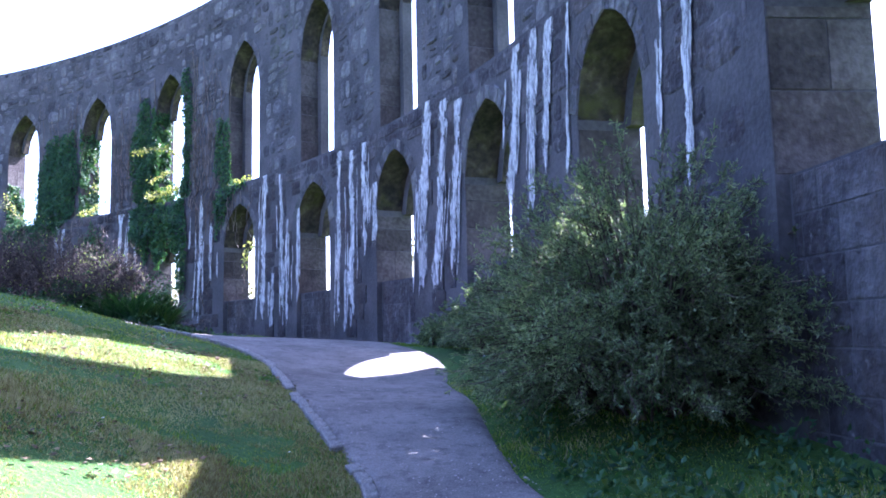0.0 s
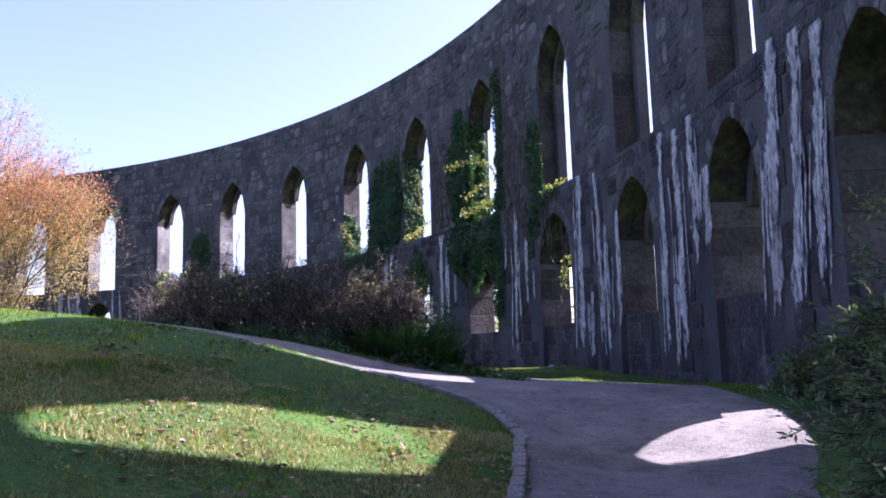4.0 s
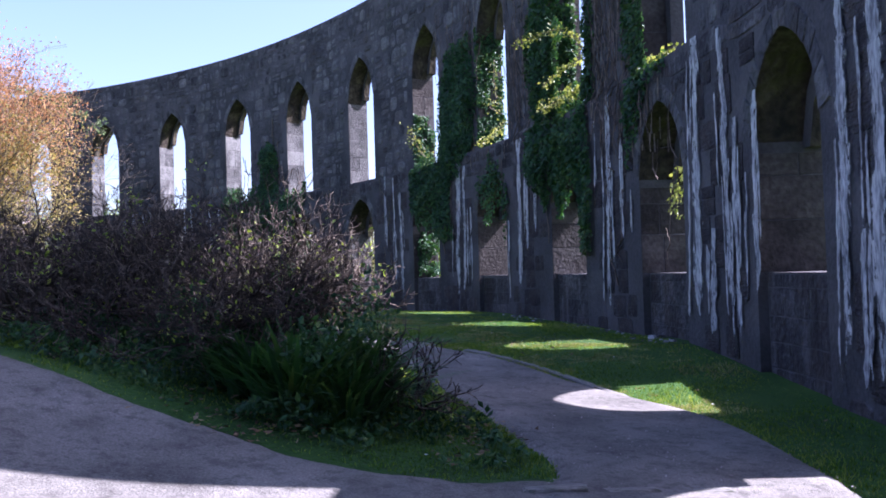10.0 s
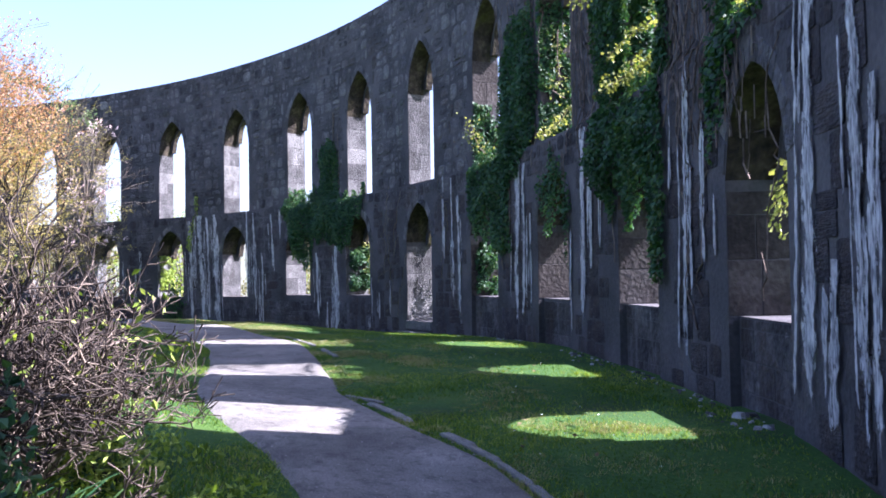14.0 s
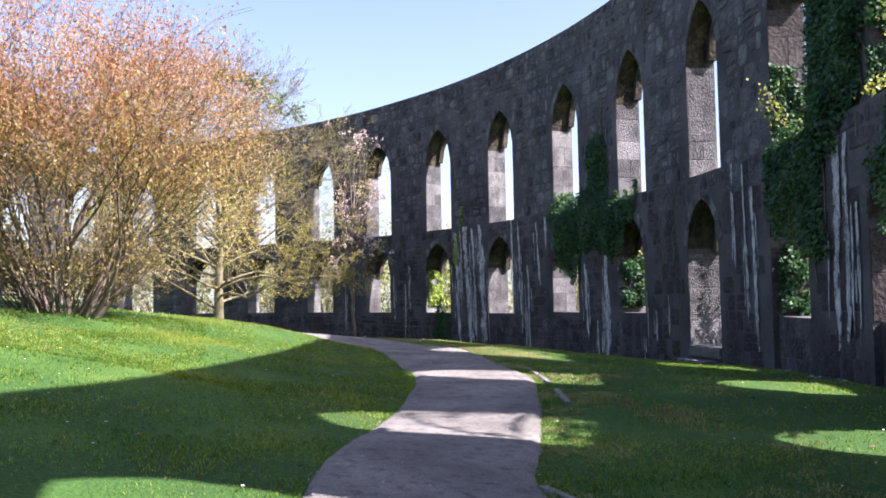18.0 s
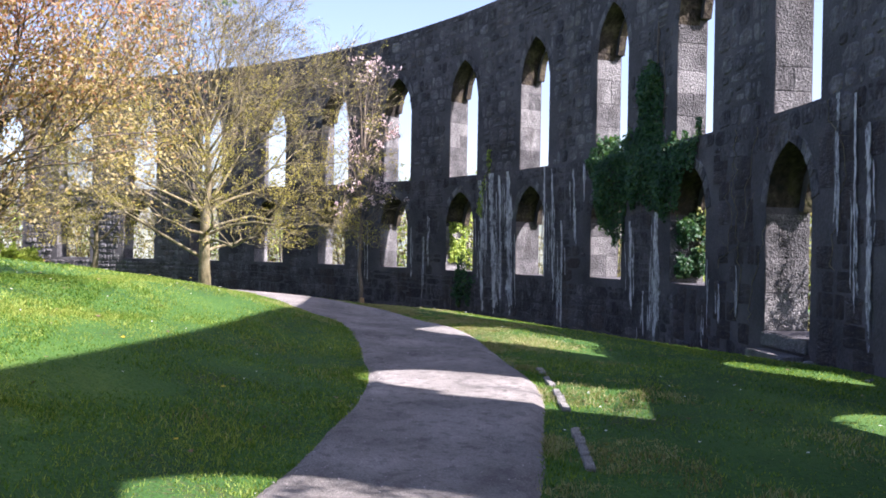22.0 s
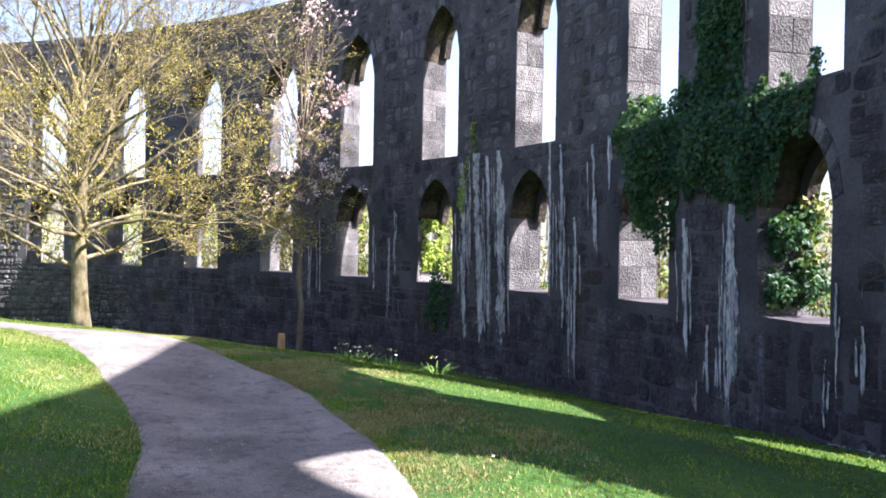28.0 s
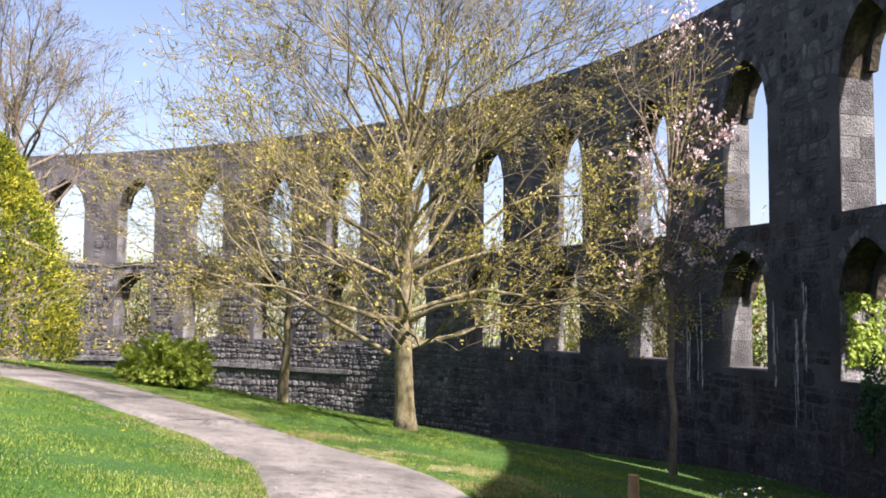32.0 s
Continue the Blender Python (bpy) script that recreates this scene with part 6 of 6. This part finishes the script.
def flower_head(radius, petals, cup):
    v, q = [], []
    for k in range(petals):
        a = 2 * math.pi * k / petals
        for ring, zz in ((1.0, 0.0), (0.55, 0.008)):
            k0 = len(v)
            r1 = radius * ring
            c, s2 = math.cos(a), math.sin(a)
            w = math.pi / petals * 0.9
            v += [(0, 0, zz), (math.cos(a - w) * r1 * 0.7, math.sin(a - w) * r1 * 0.7, zz + cup * ring * 0.6), (c * r1, s2 * r1, zz + cup * ring), (math.cos(a + w) * r1 * 0.7, math.sin(a + w) * r1 * 0.7, zz + cup * ring * 0.6)]
            q.append((k0, k0 + 1, k0 + 2, k0 + 3))
    return mesh_from("flower", np.array(v), q)


dandelion = thing("dandelion", "yellow dandelion in the lawn", "flower", on_ground(-15.6, 21.5), "dandelions in the lawn")
part("stem", wood_mesh("stem", [(np.zeros(3), np.array((0.01, 0, 0.1)), 0.003, 0.002, 0)]), M_STEM, dandelion)
head = part("flower", flower_head(0.026, 14, 0.006), M_YELLOW, dandelion)
head.location = (0.01, 0, 0.1)
spots = []
while len(spots) < 46:
    x, y = rng.uniform(-33, -12), rng.uniform(15, 24.2)
    if off_path(np.array([x]), np.array([y]), 0.25)[0] and y < 21 + 0.13 * (-x - 12):
        spots.append((x, y))
for x, y in spots:
    copy_thing(dandelion, pose(*on_ground(x, y), rng.uniform(-8, 8), rng.uniform(-8, 8), rng.uniform(0, 360)))

# daisies, too many to count
n = 420
x, y = rng.uniform(-24, -1, n), rng.uniform(6, 27, n)
ok = off_path(x, y, 0.1) & (ring_radius(x, y) < 0.97)
x, y = x[ok], y[ok]
v, t = [], []
for a, b in zip(x, y):
    z, k0 = float(gz(a, b)) + 0.05, len(v)
    v.append((a, b, z + 0.004))
    v += [(a + 0.014 * math.cos(w), b + 0.014 * math.sin(w), z) for w in np.linspace(0, 2 * math.pi, 7)[:-1]]
    t += [(k0, k0 + 1 + i, k0 + 1 + (i + 1) % 6) for i in range(6)]
tagged(part("daisies", mesh_from("daisies", np.array(v), tris=t), M_WHITE), "small white daisies scattered in the grass", "flower", kind="stuff")

# daffodils by the wall
daff = strap_clump(on_ground(-29.6, 28.7), 26, 0.26, "clump of yellow and white daffodils beside the wall", M_STEM)
daff.name = "daffodil_clump"
tagged(daff, category="flower", group="daffodils along the wall")
for k in range(5):
    a, r1 = rng.uniform(0, 6.3), rng.uniform(0.03, 0.2)
    f = part("flower", flower_head(0.027, 6, 0.012), M_YELLOW if k % 2 else M_WHITE, daff)
    f.matrix_basis = pose(math.cos(a) * r1, math.sin(a) * r1, rng.uniform(0.22, 0.3), rng.uniform(30, 70), 0, rng.uniform(0, 360))
for x, y in ((-30.2, 28.9), (-28.9, 28.9), (-30.9, 29.4), (-31.4, 29.6), (-28.2, 29.1), (-27.3, 29.5)):
    copy_thing(daff, pose(*on_ground(x, y), 0, 0, rng.uniform(0, 360)))

post = thing("tree_stump", "short sawn tree stump with pale cut wood on the verge", "stump", on_ground(-29.2, 27.4))
bm = bmesh.new()
bmesh.ops.create_cone(bm, cap_ends=True, segments=14, radius1=0.075, radius2=0.06, depth=0.4)
for v in bm.verts:
    v.co += Vector((noise.noise(v.co * 9), noise.noise(v.co * 9 + Vector((3, 0, 0))), 0.3 * noise.noise(v.co * 7))) * 0.03 + Vector((0, 0, 0.08))
part("stump", bm, M_LOG, post)

# ---- wall stones beside the path ----
STONES = []
for b in [unit_stone(2.9 * k + 5, 0.045, 0.05) for k in range(6)]:
    c = b
    c.materials.append(M_SINGLE)
    STONES.append(c)

rng.shuffle(NEAR_STONES)
for n, (th, z, w, h, proud) in enumerate(NEAR_STONES[:300]):
    ob = new("wall_stone", STONES[n % 6])
    ob.parent = wall_lower
    x, y = rim(th, SKIN + 0.034)
    i3 = inward(th)
    ob.matrix_basis = pose(x, y, z, 0, 0, math.degrees(math.atan2(i3[1], i3[0])) + 90) @ Matrix.Diagonal((w, 0.08, h, 1))

# crumbled stone fallen along the foot of the wall
n = 900
th = rng.uniform(-0.75, 0.95, n)
off = -0.08 - np.abs(rng.normal(size=n)) * 0.22
cv, cq = [], []
for a, o in zip(th, off):
    if noise.noise((a * 18, 4.4, 0.0)) < -0.05:
        continue
    x, y = rim(a, o)
    r, k0, w0 = rng.uniform(0.012, 0.05) * (2.2 if rng.random() < 0.06 else 1), len(cv), rng.uniform(0, 6.3)
    z = float(gz(x, y)) - 0.3 * r
    for zz, f in ((0.0, 1.0), (0.8, 0.62)):
        cv += [(x + r * f * math.cos(w0 + w) * rng.uniform(0.7, 1.3), y + r * f * math.sin(w0 + w) * rng.uniform(0.7, 1.3), z + r * zz) for w in (0, 1.57, 3.14, 4.71)]
    cq += [(k0 + i, k0 + (i + 1) % 4, k0 + 4 + (i + 1) % 4, k0 + 4 + i) for i in range(4)] + [(k0 + 4, k0 + 5, k0 + 6, k0 + 7)]
tagged(part("stone_crumbs", mesh_from("stone_crumbs", np.array(cv), cq), M_CRUMB), "pale crumbled stone along the foot of the wall", "rubble", kind="stuff")

# low undergrowth between path and wall
def undergrowth(label, x0, x1, y0, y1, n, mat, size, high):
    x, y = rng.uniform(x0, x1, n), rng.uniform(y0, y1, n)
    ok = off_path(x, y, 0.12) & (ring_radius(x, y) < 0.995)
    x, y = x[ok], y[ok]
    patch = np.array([noise.noise((a * 1.3, b * 1.3, 7.0)) for a, b in zip(x, y)])
    x, y, patch = x[patch > -0.15], y[patch > -0.15], patch[patch > -0.15]
    z = gz(x, y) + rng.uniform(0.0, 1.0, len(x)) * high * (0.4 + 1.4 * np.clip(patch + 0.15, 0, 1))
    ob = part("undergrowth", mesh_from("undergrowth", *leaves(np.stack([x, y, z], -1), size, 0.55, normal=np.array((0, 0, 1.0)), tilt=0.8)), mat)
    return tagged(ob, label, "undergrowth", kind="stuff")


undergrowth("dark green weeds and ivy under the bush by the wall", 0.4, 3.0, 1.5, 12.5, 9000, M_IVY, 0.07, 0.3)
undergrowth("mixed low weeds around the hedge between the paths", -10.5, -3.7, 14.0, 17.2, 22000, M_IVY, 0.06, 0.2)
# dark leaf mass added to stand in for the shade inside the hedge
undergrowth("dark leaves added in the foot of the hedge to deepen its shade", -9.9, -6.3, 14.9, 15.7, 12000, M_IVY, 0.065, 0.45)
undergrowth("mixed dark leaves among the strap-leaved clumps", -6.3, -4.95, 14.75, 15.7, 7000, M_IVY, 0.06, 0.75)
# the sun patch behind the hedge is put into these brighter leaf colours
undergrowth("sunlit green weeds beyond the hedge", -8.5, -4.5, 15.6, 18.0, 3500, M_FRESH, 0.06, 0.2)
undergrowth("yellow-green weeds at the back of the hedge, coloured bright as if sunlit", -8.4, -6.4, 16.0, 17.3, 5200, M_FRESH, 0.055, 0.32)

def litter(label, x0, x1, y0, y1, n):
    x, y = rng.uniform(x0, x1, n), rng.uniform(y0, y1, n)
    ok = off_path(x, y, -0.3) & (ring_radius(x, y) < 0.985)
    x, y = x[ok], y[ok]
    clump = np.array([noise.noise((a * 0.8, b * 0.8, 4.0)) for a, b in zip(x, y)]) > 0.0
    x, y = x[clump], y[clump]
    p = np.stack([x, y, gz(x, y) + 0.03], -1)
    ob = part("dead_leaves", mesh_from("dead_leaves", *leaves(p, 0.055, 0.6, normal=np.array((0, 0, 2.0)), tilt=0.6, along=np.stack([rng.normal(size=len(x)), rng.normal(size=len(x)), 0.15 * rng.normal(size=len(x))], -1), jitter=0.0)), M_LITTER)
    return tagged(ob, label, "leaf litter", kind="stuff")


M_LITTER = material("leaf_litter", [(0.2, (0.07, 0.045, 0.028)), (0.5, (0.16, 0.105, 0.06)), (0.8, (0.3, 0.22, 0.13))], 2, 0.85, 8, 0, 0, 0.3, island=0.6)
litter("dry brown fallen leaves on the bank", -6.5, -1.2, 5.0, 11.0, 2600)
litter("brown fallen leaves beneath the hedge", -9.5, -4.0, 14.0, 16.5, 1800)
litter("brown fallen leaves along the wall foot", -22.0, 1.5, 9.0, 31.0, 1200)

# loose pebbles and crumbs of leaf litter on the gravel
n = 7000
k = rng.integers(0, len(ME) - 1, n)
f, u = rng.uniform(0, 1, (n, 1)), rng.uniform(0.02, 0.98, n)
e = ME[k] + (ME[k + 1] - ME[k]) * f
x, y = e[:, 0] + (e[:, 2] - e[:, 0]) * u, e[:, 1] + (e[:, 3] - e[:, 1]) * u
z = gz(x, y) + 0.035 + 0.02 * (1 - (2 * u - 1) ** 2)
pv, pt = [], []
for a, b, c in zip(x, y, z):
    r = rng.uniform(0.004, 0.011) * (1.6 if rng.random() < 0.05 else 1)
    k0 = len(pv)
    w0 = rng.uniform(0, 6.3)
    pv += [(a + r * math.cos(w0 + w) * rng.uniform(0.7, 1.2), b + r * math.sin(w0 + w) * rng.uniform(0.7, 1.2), c - 0.002) for w in (0, 1.26, 2.51, 3.77, 5.03)]
    pv.append((a, b, c + r * 0.6))
    pt += [(k0 + i, k0 + (i + 1) % 5, k0 + 5) for i in range(5)]
M_PEBBLE = material("pebble", [(0.2, (0.14, 0.125, 0.12)), (0.5, (0.24, 0.22, 0.21)), (0.85, (0.4, 0.37, 0.35))], 3, 0.9, 40, 0, 0, 0.4, island=0.7)
tagged(part("pebbles", mesh_from("pebbles", np.array(pv), tris=pt), M_PEBBLE), "loose grey pebbles on the gravel path", "pebbles", kind="stuff")
